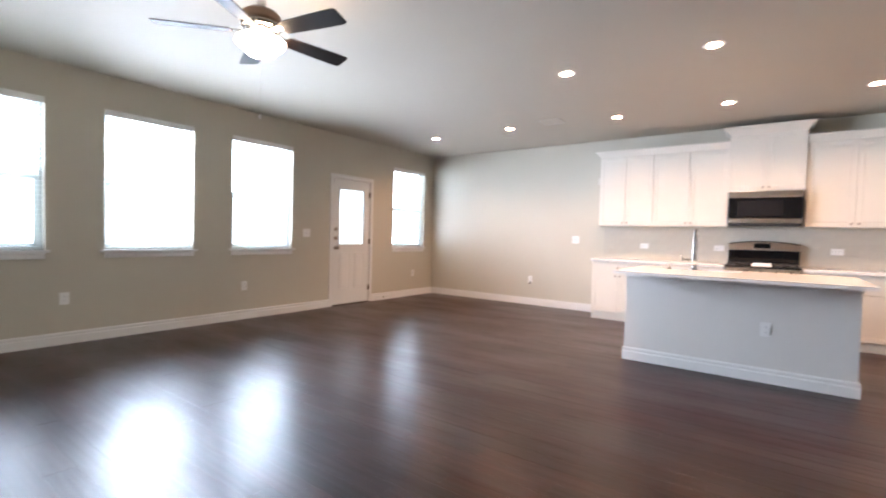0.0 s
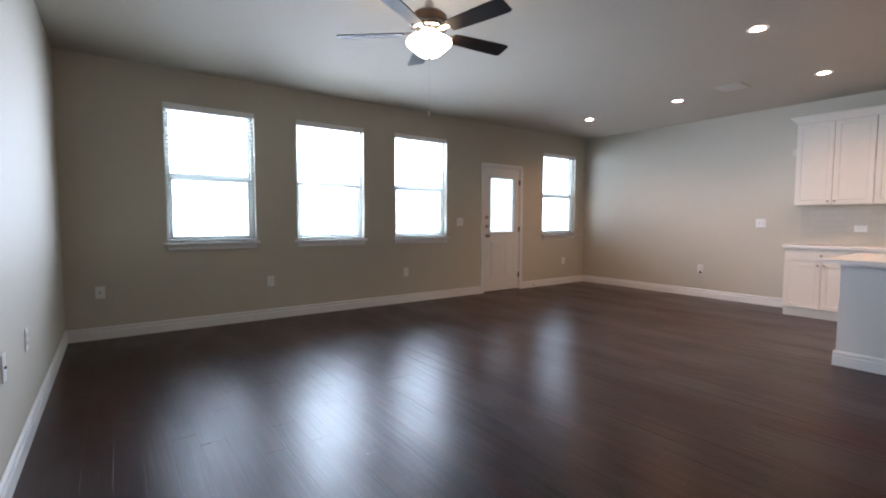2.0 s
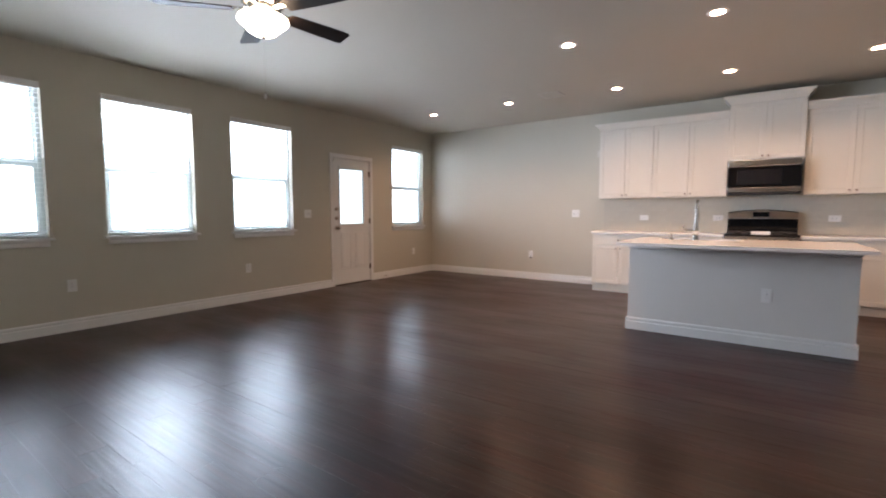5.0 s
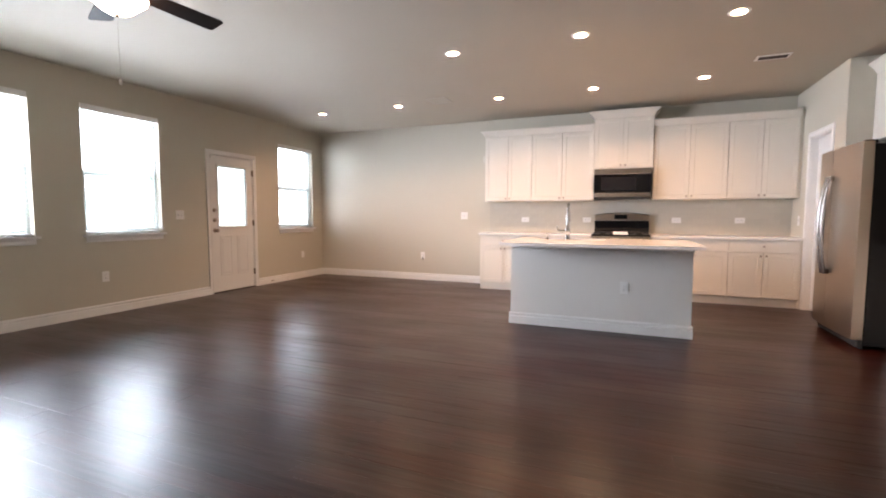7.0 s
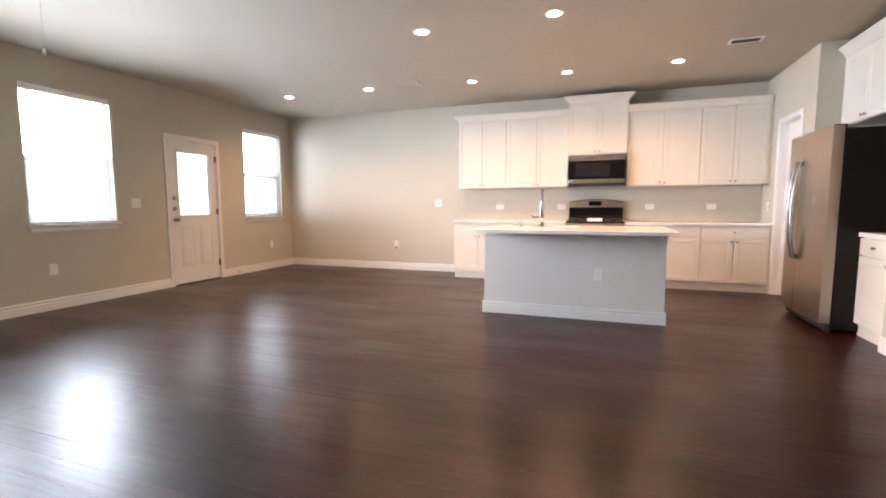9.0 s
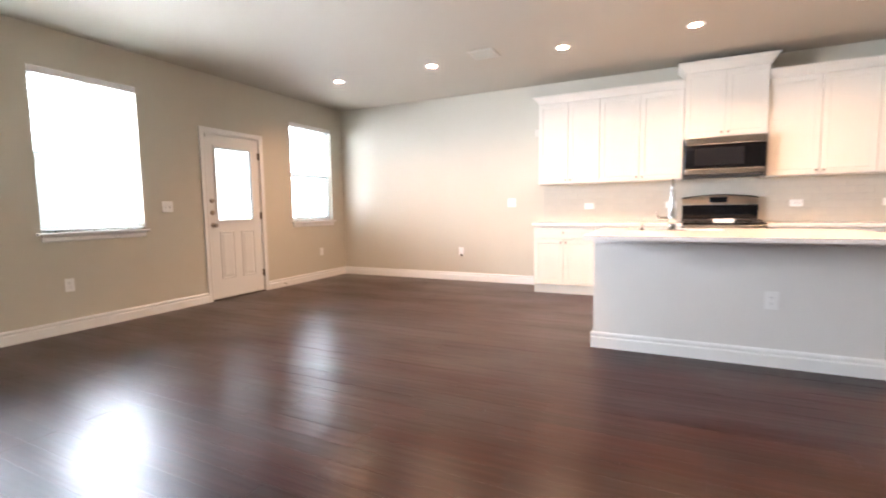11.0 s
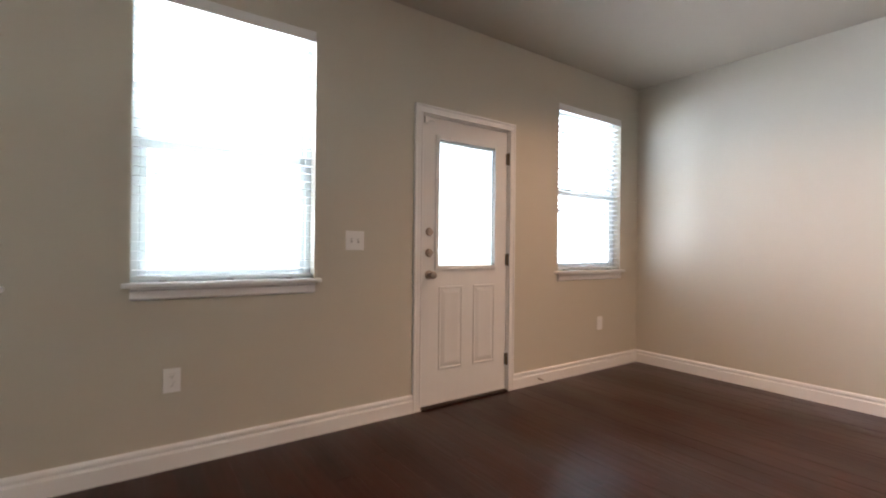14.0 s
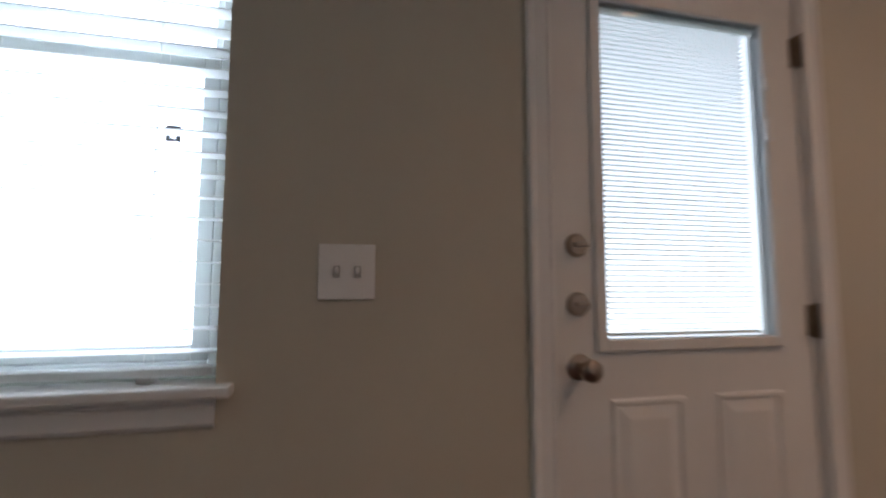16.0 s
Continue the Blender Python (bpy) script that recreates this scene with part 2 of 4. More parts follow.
M_GRASS = material("lawn", (0.07, 0.11, 0.035), 0.9, vary=0.4, scale=3, bump=0.5, bump_scale=60)
M_SIDING = material("pale siding", (0.55, 0.52, 0.47), 0.8, vary=0.08, scale=3, bump=0.2, bump_scale=20)
M_ROOF = material("grey shingles", (0.12, 0.115, 0.11), 0.9, vary=0.25, scale=8, bump=0.4, bump_scale=30)
M_SINK = material("sink steel", (0.5, 0.5, 0.5), 0.3, 1.0, vary=0.05)


# ---- builders ----
def finish(name, bm, mat, smooth=False):
    me = bpy.data.meshes.new(name)
    bmesh.ops.recalc_face_normals(bm, faces=bm.faces)
    bm.to_mesh(me)
    bm.free()
    for m in (mat if isinstance(mat, (list, tuple)) else [mat]):
        me.materials.append(m)
    if smooth:
        for p in me.polygons:
            p.use_smooth = True
        me.set_sharp_from_angle(angle=radians(35))
    return me


def part(name, bm, mat, parent, label="", smooth=False):
    ob = new(name, finish(name, bm, mat, smooth))
    ob.parent = parent
    return tagged(ob, label)


def thing(name, m, label, category, group="", kind=""):
    ob = new(name)
    ob.empty_display_size = 0.1
    ob.matrix_basis = m
    return tagged(ob, label, category, group, kind)


def structure(name, bm, mat, label, category="", smooth=False):
    ob = new(name, finish(name, bm, mat, smooth))
    return tagged(ob, label, category, kind="structure")


def box(bm, x0, x1, y0, y1, z0, z1, bevel=0.0, seg=2):
    r = bmesh.ops.create_cube(bm, size=1.0)
    vs = r["verts"]
    for v in vs:
        v.co = Vector(((x0 + x1) / 2 + v.co.x * (x1 - x0), (y0 + y1) / 2 + v.co.y * (y1 - y0), (z0 + z1) / 2 + v.co.z * (z1 - z0)))
    if bevel:
        es = list({e for v in vs for e in v.link_edges})
        bmesh.ops.bevel(bm, geom=es, offset=bevel, segments=seg, affect='EDGES', profile=0.6)
    return bm


def boxed(*a, **k):
    return box(bmesh.new(), *a, **k)


def rod(bm, p0, p1, r0, r1=None, seg=16):
    """A round bar from p0 to p1."""
    p0, p1 = Vector(p0), Vector(p1)
    m = Matrix.Translation((p0 + p1) / 2) @ (p1 - p0).to_track_quat('Z', 'Y').to_matrix().to_4x4()
    bmesh.ops.create_cone(bm, cap_ends=True, segments=seg, radius1=r0, radius2=r0 if r1 is None else r1, depth=(p1 - p0).length, matrix=m)
    return bm


def lathe(bm, profile, m=Matrix(), seg=32):
    """A turned body: (radius, height) pairs round z, set at m."""
    rings = []
    for r, h in profile:
        if r < 1e-5:
            rings.append([bm.verts.new(m @ Vector((0, 0, h)))])
        else:
            rings.append([bm.verts.new(m @ Vector((r * math.cos(2 * math.pi * k / seg), r * math.sin(2 * math.pi * k / seg), h))) for k in range(seg)])
    for a, b in zip(rings, rings[1:]):
        for k in range(seg):
            q = [a[k % len(a)], a[(k + 1) % len(a)], b[(k + 1) % len(b)], b[k % len(b)]]
            q = list(dict.fromkeys(q))
            if len(q) > 2:
                bm.faces.new(q)
    return bm


def prism(bm, profile, m, length):
    """A moulding: a closed profile in (u, v), run for a length along local x; u is local y, v local z."""
    a = [bm.verts.new(m @ Vector((0, u, v))) for u, v in profile]
    b = [bm.verts.new(m @ Vector((length, u, v))) for u, v in profile]
    k = len(profile)
    for i in range(k):
        bm.faces.new((a[i], a[(i + 1) % k], b[(i + 1) % k], b[i]))
    bm.faces.new(a)
    bm.faces.new(b[::-1])
    return bm


def tube(bm, points, r, seg=12):
    """A bent round bar through the points."""
    rings = []
    pts = [Vector(p) for p in points]
    for i, p in enumerate(pts):
        d = (pts[min(i + 1, len(pts) - 1)] - pts[max(i - 1, 0)]).normalized()
        q = d.to_track_quat('Z', 'Y').to_matrix()
        rr = r[i] if isinstance(r, (list, tuple)) else r
        rings.append([bm.verts.new(p + q @ Vector((rr * math.cos(2 * math.pi * k / seg), rr * math.sin(2 * math.pi * k / seg), 0))) for k in range(seg)])
    for a, b in zip(rings, rings[1:]):
        best = min(range(seg), key=lambda s: (a[0].co - b[s].co).length)
        for k in range(seg):
            bm.faces.new((a[k], a[(k + 1) % seg], b[(k + 1 + best) % seg], b[(k + best) % seg]))
    bm.faces.new(rings[0][::-1])
    bm.faces.new(rings[-1])
    return bm


def wall_mesh(axis, plane, depth, u_range, z_range, holes):
    """A wall slab from plane to plane + depth with rectangular openings through it (u0, u1, z0, z1)."""
    us = sorted({*u_range, *[h[0] for h in holes], *[h[1] for h in holes]})
    zs = sorted({*z_range, *[h[2] for h in holes], *[h[3] for h in holes]})
    bm = bmesh.new()

    def solid(i, j):
        if not (0 <= i < len(us) - 1 and 0 <= j < len(zs) - 1):
            return False
        u, z = (us[i] + us[i + 1]) / 2, (zs[j] + zs[j + 1]) / 2
        return not any(h[0] < u < h[1] and h[2] < z < h[3] for h in holes)

    def vert(u, d, z):
        return bm.verts.new((d, u, z) if axis == 'x' else (u, d, z))

    a, b = plane, plane + depth
    for i in range(len(us) - 1):
        for j in range(len(zs) - 1):
            if not solid(i, j):
                continue
            u0, u1, z0, z1 = us[i], us[i + 1], zs[j], zs[j + 1]
            for d in (a, b):
                bm.faces.new([vert(u0, d, z0), vert(u1, d, z0), vert(u1, d, z1), vert(u0, d, z1)])
            for di, dj, (p, q) in ((-1, 0, ((u0, z0), (u0, z1))), (1, 0, ((u1, z0), (u1, z1))), (0, -1, ((u0, z0), (u1, z0))), (0, 1, ((u0, z1), (u1, z1)))):
                if not solid(i + di, j + dj):
                    bm.faces.new([vert(p[0], a, p[1]), vert(q[0], a, q[1]), vert(q[0], b, q[1]), vert(p[0], b, p[1])])
    bmesh.ops.remove_doubles(bm, verts=bm.verts, dist=1e-5)
    return bm


# ---- setting: walls, ceiling ----
west_holes = [(y0, y1, WIN_Z[0] - 0.03, WIN_Z[1]) for y0, y1 in WINDOWS] + [(DOOR_Y[0] - 0.02, DOOR_Y[1] + 0.02, -0.2, DOOR_Z + 0.02)]
structure("wall_west", wall_mesh('x', WX, -THICK, (SY - THICK, KY + THICK), (-0.2, CZ + 0.1), west_holes), M_WALL, "greige painted window wall with four windows and a door", "wall")
structure("wall_north", wall_mesh('y', KY, THICK, (WX, NX + THICK), (-0.2, CZ + 0.1), []), M_WALL, "greige painted kitchen wall", "wall")
structure("wall_south", wall_mesh('y', SY, -THICK, (WX, -1.0), (-0.2, CZ + 0.1), []), M_WALL, "greige painted end wall", "wall")
structure("wall_east", wall_mesh('x', EX, THICK, (3.6, NY), (-0.2, CZ + 0.1), []), M_WALL, "greige painted wall opposite the windows", "wall")
structure("recess_wall_south", wall_mesh('y', NY, -THICK, (EX + THICK, NX + THICK), (-0.2, CZ + 0.1), []), M_WALL, "greige painted side of the fridge recess", "wall")
structure("recess_wall_east", wall_mesh('x', NX, THICK, (NY, KY), (-0.2, CZ + 0.1), []), M_WALL, "greige painted back of the fridge recess", "wall")
PD = (6.32, 6.925)
structure("pantry_wall", wall_mesh('x', PX, 0.11, (PY, KY), (-0.2, CZ + 0.1), [(PD[0] - 0.02, PD[1] + 0.02, -0.2, 2.163)]), M_WALL, "greige painted pantry wall with a doorway", "wall")
structure("pantry_wall_south", wall_mesh('y', PY, 0.11, (PX + 0.11, NX), (-0.2, CZ + 0.1), []), M_WALL, "greige painted pantry return wall", "wall")
HX, HY = 6.6, -3.4      # added unseen space beyond the living room, weakens bounce onto the window wall
structure("unseen_wall_south", wall_mesh('y', HY, -THICK, (-1.16, HX + THICK), (-0.2, CZ + 0.1), []), M_WALL, "added unseen greige wall that cuts bounced light", "wall")
structure("unseen_wall_east", wall_mesh('x', HX, THICK, (HY, 3.6), (-0.2, CZ + 0.1), []), M_WALL, "added unseen greige wall that cuts bounced light", "wall")
structure("unseen_wall_west", wall_mesh('x', -1.0, -THICK, (HY, SY - THICK), (-0.2, CZ + 0.1), []), M_WALL, "added unseen greige wall that cuts bounced light", "wall")
structure("unseen_wall_north", wall_mesh('y', 3.6, THICK, (EX + THICK, HX + THICK), (-0.2, CZ + 0.1), []), M_WALL, "added unseen greige wall that cuts bounced light", "wall")


def ceiling_mesh(x0, x1, y0, y1, z, thick, holes, r, seg=40):
    """A slab whose underside has round openings for the recessed lights."""
    half = 0.12
    bm = bmesh.new()

    def flat(ax0, ax1, ay0, ay1, h):
        bm.faces.new([bm.verts.new(v) for v in ((ax0, ay0, h), (ax1, ay0, h), (ax1, ay1, h), (ax0, ay1, h))])

    bands = []
    for cx, cy in sorted(holes, key=lambda c: (c[1], c[0])):
        for band in bands:
            if abs(band[0][1] - cy) < 0.2:
                band.append((cx, cy))
                break
        else:
            bands.append([(cx, cy)])
    low = y0
    for band in bands:
        b0, b1 = min(c[1] for c in band) - half, max(c[1] for c in band) + half
        flat(x0, x1, low, b0, z)
        left = x0
        for cx, cy in sorted(band):
            flat(left, cx - half, b0, b1, z)
            left = cx + half
            rim, top, edge = [], [], []
            for k in range(seg):
                a = 2 * math.pi * k / seg
                c, s = math.cos(a), math.sin(a)
                rim.append(bm.verts.new((cx + r * c, cy + r * s, z)))
                top.append(bm.verts.new((cx + r * c, cy + r * s, z + thick)))
                t = min(half / max(abs(c), 1e-9), ((b1 - cy) if s > 0 else (cy - b0)) / max(abs(s), 1e-9))
                edge.append(bm.verts.new((cx + t * c, cy + t * s, z)))
            for k in range(seg):
                j = (k + 1) % seg
                bm.faces.new((rim[k], rim[j], edge[j], edge[k]))
                bm.faces.new((rim[k], rim[j], top[j], top[k]))
            for sx, yy in ((1, b1), (1, b0), (-1, b1), (-1, b0)):
                v = Vector((cx + sx * half, yy, z))
                near = sorted(edge, key=lambda e: (e.co - v).length)[:2]
                if min((e.co - v).length for e in near) > 1e-4:
                    bm.faces.new((near[0], bm.verts.new(v), near[1]))
        flat(left, x1, b0, b1, z)
        low = b1
    flat(x0, x1, low, y1, z)
    flat(x0, x1, y0, y1, z + thick)
    for face in bm.faces:
        face.normal_update()
        if abs(face.normal.z) > 0.5 and (face.normal.z > 0) == (face.verts[0].co.z < z + thick / 2):
            face.normal_flip()
    return bm


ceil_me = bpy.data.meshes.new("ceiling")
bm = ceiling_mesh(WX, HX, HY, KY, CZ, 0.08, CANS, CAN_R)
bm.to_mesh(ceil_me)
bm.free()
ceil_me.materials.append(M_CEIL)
tagged(new("ceiling", ceil_me), "matt beige ceiling, shade put into its colour, round openings for lights", "ceiling", kind="structure")

# ---- baseboards ----
BASE = [(0, 0), (-0.018, 0), (-0.018, 0.080), (-0.015, 0.084), (-0.007, 0.087), (-0.006, 0.094), (-0.014, 0.099), (-0.015, 0.110), (-0.011, 0.120), (-0.004, 0.125), (0, 0.125)]


def baseboard(p0, p1, ):
    """A run from p0 to p1 (x, y); the wall lies on its left."""
    d = Vector((p1[0] - p0[0], p1[1] - p0[1], 0))
    m = pose(p0[0], p0[1], 0, 0, 0, math.degrees(math.atan2(d.y, d.x)))
    structure("baseboard", prism(bmesh.new(), BASE, m, d.length), M_TRIM, "white painted stepped baseboard along the wall", "baseboard")


baseboard((WX, SY), (WX, 4.830))
baseboard((WX, 5.785), (WX, KY))
baseboard((WX + 0.016, KY), (-2.165, KY))
baseboard((-1.0, SY), (WX + 0.018, SY))
baseboard((EX, NY), (EX, 3.6))
baseboard((NX - 0.6, PY), (PX + 0.0, PY))
baseboard((PX, 6.25), (PX, PY))


# ---- windows ----
def window(index, y0, y1):
    """A single-hung vinyl window in its opening, with stool and apron."""
    w = thing(f"window_{index}", pose(WX, y0, WIN_Z[0]), "white vinyl single-hung window with painted sill, bright daylight behind", "window", kind="structure")
    W, H = y1 - y0, WIN_Z[1] - WIN_Z[0]
    xf, xb = -0.075, -0.14
    bm = bmesh.new()
    for a in ((0, 0.035, 0, H), (W - 0.035, W, 0, H), (0.035, W - 0.035, 0, 0.035), (0.035, W - 0.035, H - 0.035, H)):
        box(bm, xb, xf, a[0], a[1], a[2], a[3], 0.003, 1)
    part("window_frame", bm, M_VINYL, w)
    rail = 0.735
    bm = bmesh.new()
    f = 0.036
    for a in ((0.036, 0.036 + f, 0.036, rail), (W - 0.036 - f, W - 0.036, 0.036, rail), (0.036 + f, W - 0.036 - f, 0.036, 0.036 + f), (0.036 + f, W - 0.036 - f, rail - 0.045, rail)):
        box(bm, xf - 0.030, xf - 0.004, a[0], a[1], a[2], a[3], 0.003, 1)
    low = part("lower_sash", bm, M_VINYL, w)
    bm = bmesh.new()
    for a in ((0.036, 0.058, rail, H - 0.036), (W - 0.058, W - 0.036, rail, H - 0.036), (0.058, W - 0.058, rail + 0.001, rail + 0.03), (0.058, W - 0.058, H - 0.056, H - 0.036)):
        box(bm, xb + 0.006, xb + 0.030, a[0], a[1], a[2], a[3], 0.003, 1)
    up = part("upper_sash", bm, M_VINYL, w)
    g = part("pane", boxed(xf - 0.020, xf - 0.016, 0.07, W - 0.07, 0.07, rail - 0.043), M_GLASS, low)
    g.visible_shadow = False
    g = part("pane", boxed(xb + 0.016, xb + 0.020, 0.057, W - 0.057, rail + 0.028, H - 0.055), M_GLASS, up)
    g.visible_shadow = False
    for yy in (0.10, W - 0.147):
        bm = bmesh.new()
        z0 = rail - 0.205
        for a in ((yy, yy + 0.009, z0, z0 + 0.036), (yy + 0.022, yy + 0.031, z0, z0 + 0.036), (yy + 0.009, yy + 0.022, z0 + 0.027, z0 + 0.036), (yy + 0.009, yy + 0.022, z0, z0 + 0.007)):
            box(bm, xf - 0.016, xf - 0.006, *a)
        part("vent_stop", bm, M_SLOT, low, "small dark vent stop on the glass")
    part("sash_lock", boxed(xf - 0.022, xf - 0.002, W / 2 - 0.025, W / 2 + 0.025, rail + 0.001, rail + 0.014, 0.003, 1), M_VINYL, low)
    # stool and apron
    part("window_sill", boxed(-0.074, 0.042, -0.036, W + 0.036, -0.024, 0.0, 0.006), M_TRIM, w)
    ap = [(0, 0), (-0.008, 0), (-0.014, 0.01), (-0.014, 0.045), (-0.020, 0.054), (-0.020, 0.062), (0, 0.062)]
    part("window_apron", prism(bmesh.new(), ap, pose(0, -0.002, -0.087, 0, 0, 90), W + 0.004), M_TRIM, w)
    return w


def blind(y0, y1, tilt):
    """A lowered faux-wood blind with open slats, hung inside the opening."""
    W, H = y1 - y0, WIN_Z[1] - WIN_Z[0]
    b = thing("window_blind", pose(WX, y0, WIN_Z[0]), "white faux wood blind lowered over the window, slats open", "blind", "window blinds")
    part("valance", boxed(-0.012, 0.006, 0.003, W - 0.003, H - 0.066, H - 0.003, 0.004), M_TRIM, b)
    part("headrail", boxed(-0.066, -0.014, 0.008, W - 0.008, H - 0.045, H - 0.004, 0.003, 1), M_SLAT, b)
    me = finish("slat", boxed(-0.0245, 0.0245, 0.008, W - 0.008, -0.0014, 0.0014), M_SLAT)
    n = 29
    for k in range(n):
        s = new("slat", me)
        s.parent = b
        s.matrix_basis = pose(-0.040, 0, 0.062 + k * (H - 0.062 - 0.10) / (n - 1), 0, tilt + random.uniform(-1.2, 1.2), random.uniform(-0.06, 0.06))
    part("bottom_rail", boxed(-0.064, -0.016, 0.008, W - 0.008, 0.012, 0.030, 0.004), M_SLAT, b)
    for yy in (0.14, W / 2, W - 0.14):
        part("cord_button", boxed(-0.054, -0.018, yy - 0.016, yy + 0.016, 0.001, 0.012, 0.003, 1), M_SHADE, b, "grey cord button")
        bm = bmesh.new()
        for xx in (-0.066, -0.0145):
            rod(bm, (xx, yy, 0.012), (xx, yy, H - 0.045), 0.0009, seg=6)
        part("ladder_cord", bm, M_CORD, b)
    part("tilt_wand", rod(bmesh.new(), (-0.006, 0.07, H - 0.75), (-0.008, 0.07, H - 0.05), 0.0035, seg=8), M_PLASTIC, b)
    return b


for k, (y0, y1) in enumerate(WINDOWS):
    window(k + 1, y0, y1)
    blind(y0, y1, (0, 0, 2, -9)[k])


# ---- doors ----
def casing(parent, y0, y1, top, x, sign, width=0.062):
    """Three casing boards round an opening; sign is the way the wall faces along x."""
    prof = [(0, 0), (0.016, 0), (0.018, 0.006), (0.014, 0.012), (0.012, width - 0.02), (0.017, width - 0.012), (0.017, width - 0.003), (0.013, width), (0, width)]
    for y, s in ((y0, -1), (y1, 1)):
        bm = bmesh.new()
        a = [bm.verts.new((x + sign * u, y + s * v, 0)) for u, v in prof]
        b = [bm.verts.new((x + sign * u, y + s * v, top + v)) for u, v in prof]
        k = len(prof)
        for i in range(k):
            bm.faces.new((a[i], a[(i + 1) % k], b[(i + 1) % k], b[i]))
        bm.faces.new(a)
        bm.faces.new(b)
        part("casing", bm, M_TRIM, parent)
    bm = bmesh.new()
    a = [bm.verts.new((x + sign * u, y0 - v, top + v)) for u, v in prof]
    b = [bm.verts.new((x + sign * u, y1 + v, top + v)) for u, v in prof]
    k = len(prof)
    for i in range(k):
        bm.faces.new((a[i], a[(i + 1) % k], b[(i + 1) % k], b[i]))
    bm.faces.new(a)
    bm.faces.new(b)
    part("casing", bm, M_TRIM, parent)


def raised_panel(bm, x, y0, y1, z0, z1):
    """A moulded raised panel proud of a leaf whose face is at x and looks along +x."""
    steps = [(0.0, 0.0), (0.005, 0.006), (0.014, 0.006), (0.019, 0.0008), (0.052, 0.008)]
    rings = []
    for inset, out in steps:
        rings.append([bm.verts.new((x + out, yy, zz)) for yy, zz in ((y0 + inset, z0 + inset), (y1 - inset, z0 + inset), (y1 - inset, z1 - inset), (y0 + inset, z1 - inset))])
    for a, b in zip(rings, rings[1:]):
        for k in range(4):
            bm.faces.new((a[k], a[(k + 1) % 4], b[(k + 1) % 4], b[k]))
    bm.faces.new(rings[-1])


GL = (5.047, 5.583, 1.020, 1.935)
door = thing("door_1", pose(0, 0, 0), "closed white half-lite back door with mini blind in the glass", "door", kind="structure")
bm = bmesh.new()
for a in ((DOOR_Y[0] - 0.018, DOOR_Y[0] - 0.003, 0, DOOR_Z + 0.018), (DOOR_Y[1] + 0.003, DOOR_Y[1] + 0.018, 0, DOOR_Z + 0.018), (DOOR_Y[0] - 0.003, DOOR_Y[1] + 0.003, DOOR_Z + 0.003, DOOR_Z + 0.018)):
    box(bm, WX - THICK + 0.01, WX - 0.001, *a)
part("jamb", bm, M_TRIM, door)
casing(door, DOOR_Y[0] - 0.012, DOOR_Y[1] + 0.012, DOOR_Z + 0.012, WX, 1)
LX = WX - 0.012
leaf = part("leaf", wall_mesh('x', LX, -0.044, DOOR_Y, (0.018, DOOR_Z), [GL]), M_DOOR, door)
for y0, y1 in ((5.055, 5.275), (5.375, 5.595)):
    bm = bmesh.new()
    raised_panel(bm, LX + 0.0005, y0, y1, 0.26, 0.87)
    part("raised_panel", bm, M_DOOR, leaf)
bm = bmesh.new()
for a in ((GL[0] - 0.03, GL[0], GL[2] - 0.03, GL[3] + 0.03), (GL[1], GL[1] + 0.03, GL[2] - 0.03, GL[3] + 0.03), (GL[0], GL[1], GL[2] - 0.03, GL[2]), (GL[0], GL[1], GL[3], GL[3] + 0.03)):
    box(bm, LX - 0.03, LX + 0.012, *a, 0.004, 2)
part("lite_frame", bm, M_DOOR, leaf)
for xx in (LX - 0.006, LX - 0.034):
    g = part("pane", boxed(xx - 0.003, xx, GL[0] + 0.001, GL[1] - 0.001, GL[2] + 0.001, GL[3] - 0.001), M_GLASS, leaf)
    g.visible_shadow = False
bm = bmesh.new()
n = 62
for k in range(n):
    z = GL[2] + 0.022 + k * (GL[3] - GL[2] - 0.04) / (n - 1)
    y0, y1 = GL[0] + 0.012, GL[1] - 0.035
    dx, dz = 0.0058, 0.0021
    vs = [bm.verts.new(v) for v in ((LX - 0.022 - dx, y0, z - dz), (LX - 0.022 + dx, y0, z + dz), (LX - 0.022 + dx, y1, z + dz), (LX - 0.022 - dx, y1, z - dz))]
    bm.faces.new(vs)
box(bm, LX - 0.029, LX - 0.014, GL[0] + 0.01, GL[1] - 0.033, GL[2] + 0.006, GL[2] + 0.015)
box(bm, LX - 0.029, LX - 0.012, GL[0] + 0.002, GL[1] - 0.002, GL[3] - 0.016, GL[3] - 0.002)
part("mini_blind", bm, M_SLAT, leaf, "white mini blind sealed between the panes")
for z0, z1 in ((1.58, 1.645), (1.735, 1.765)):
    part("blind_slider", boxed(LX + 0.010, LX + 0.026, GL[1] - 0.010, GL[1] + 0.010, z0, z1, 0.003, 1), M_PLASTIC, leaf, "white blind slider")
KX = LX
for z, name in ((1.262, "deadbolt"), (1.112, "deadbolt")):
    bm = bmesh.new()
    lathe(bm, [(0, 0), (0.031, 0), (0.031, 0.006), (0.024, 0.016), (0.012, 0.018), (0, 0.018)], pose(KX, 4.968, z, 0, 90, 0), 28)
    b = part(name, bm, M_NICKEL, leaf, smooth=True)
    part("thumb_turn", boxed(KX + 0.018, KX + 0.034, 4.950, 4.986, z - 0.006, z + 0.006, 0.003), M_NICKEL, b)
bm = bmesh.new()
lathe(bm, [(0, 0), (0.033, 0), (0.033, 0.005), (0.014, 0.012), (0.012, 0.034), (0.022, 0.044), (0.028, 0.056), (0.026, 0.068), (0.016, 0.075), (0, 0.077)], pose(KX, 4.968, 0.955, 0, 90, 0), 28)
part("door_knob", bm, M_NICKEL, leaf, "satin nickel round knob", smooth=True)
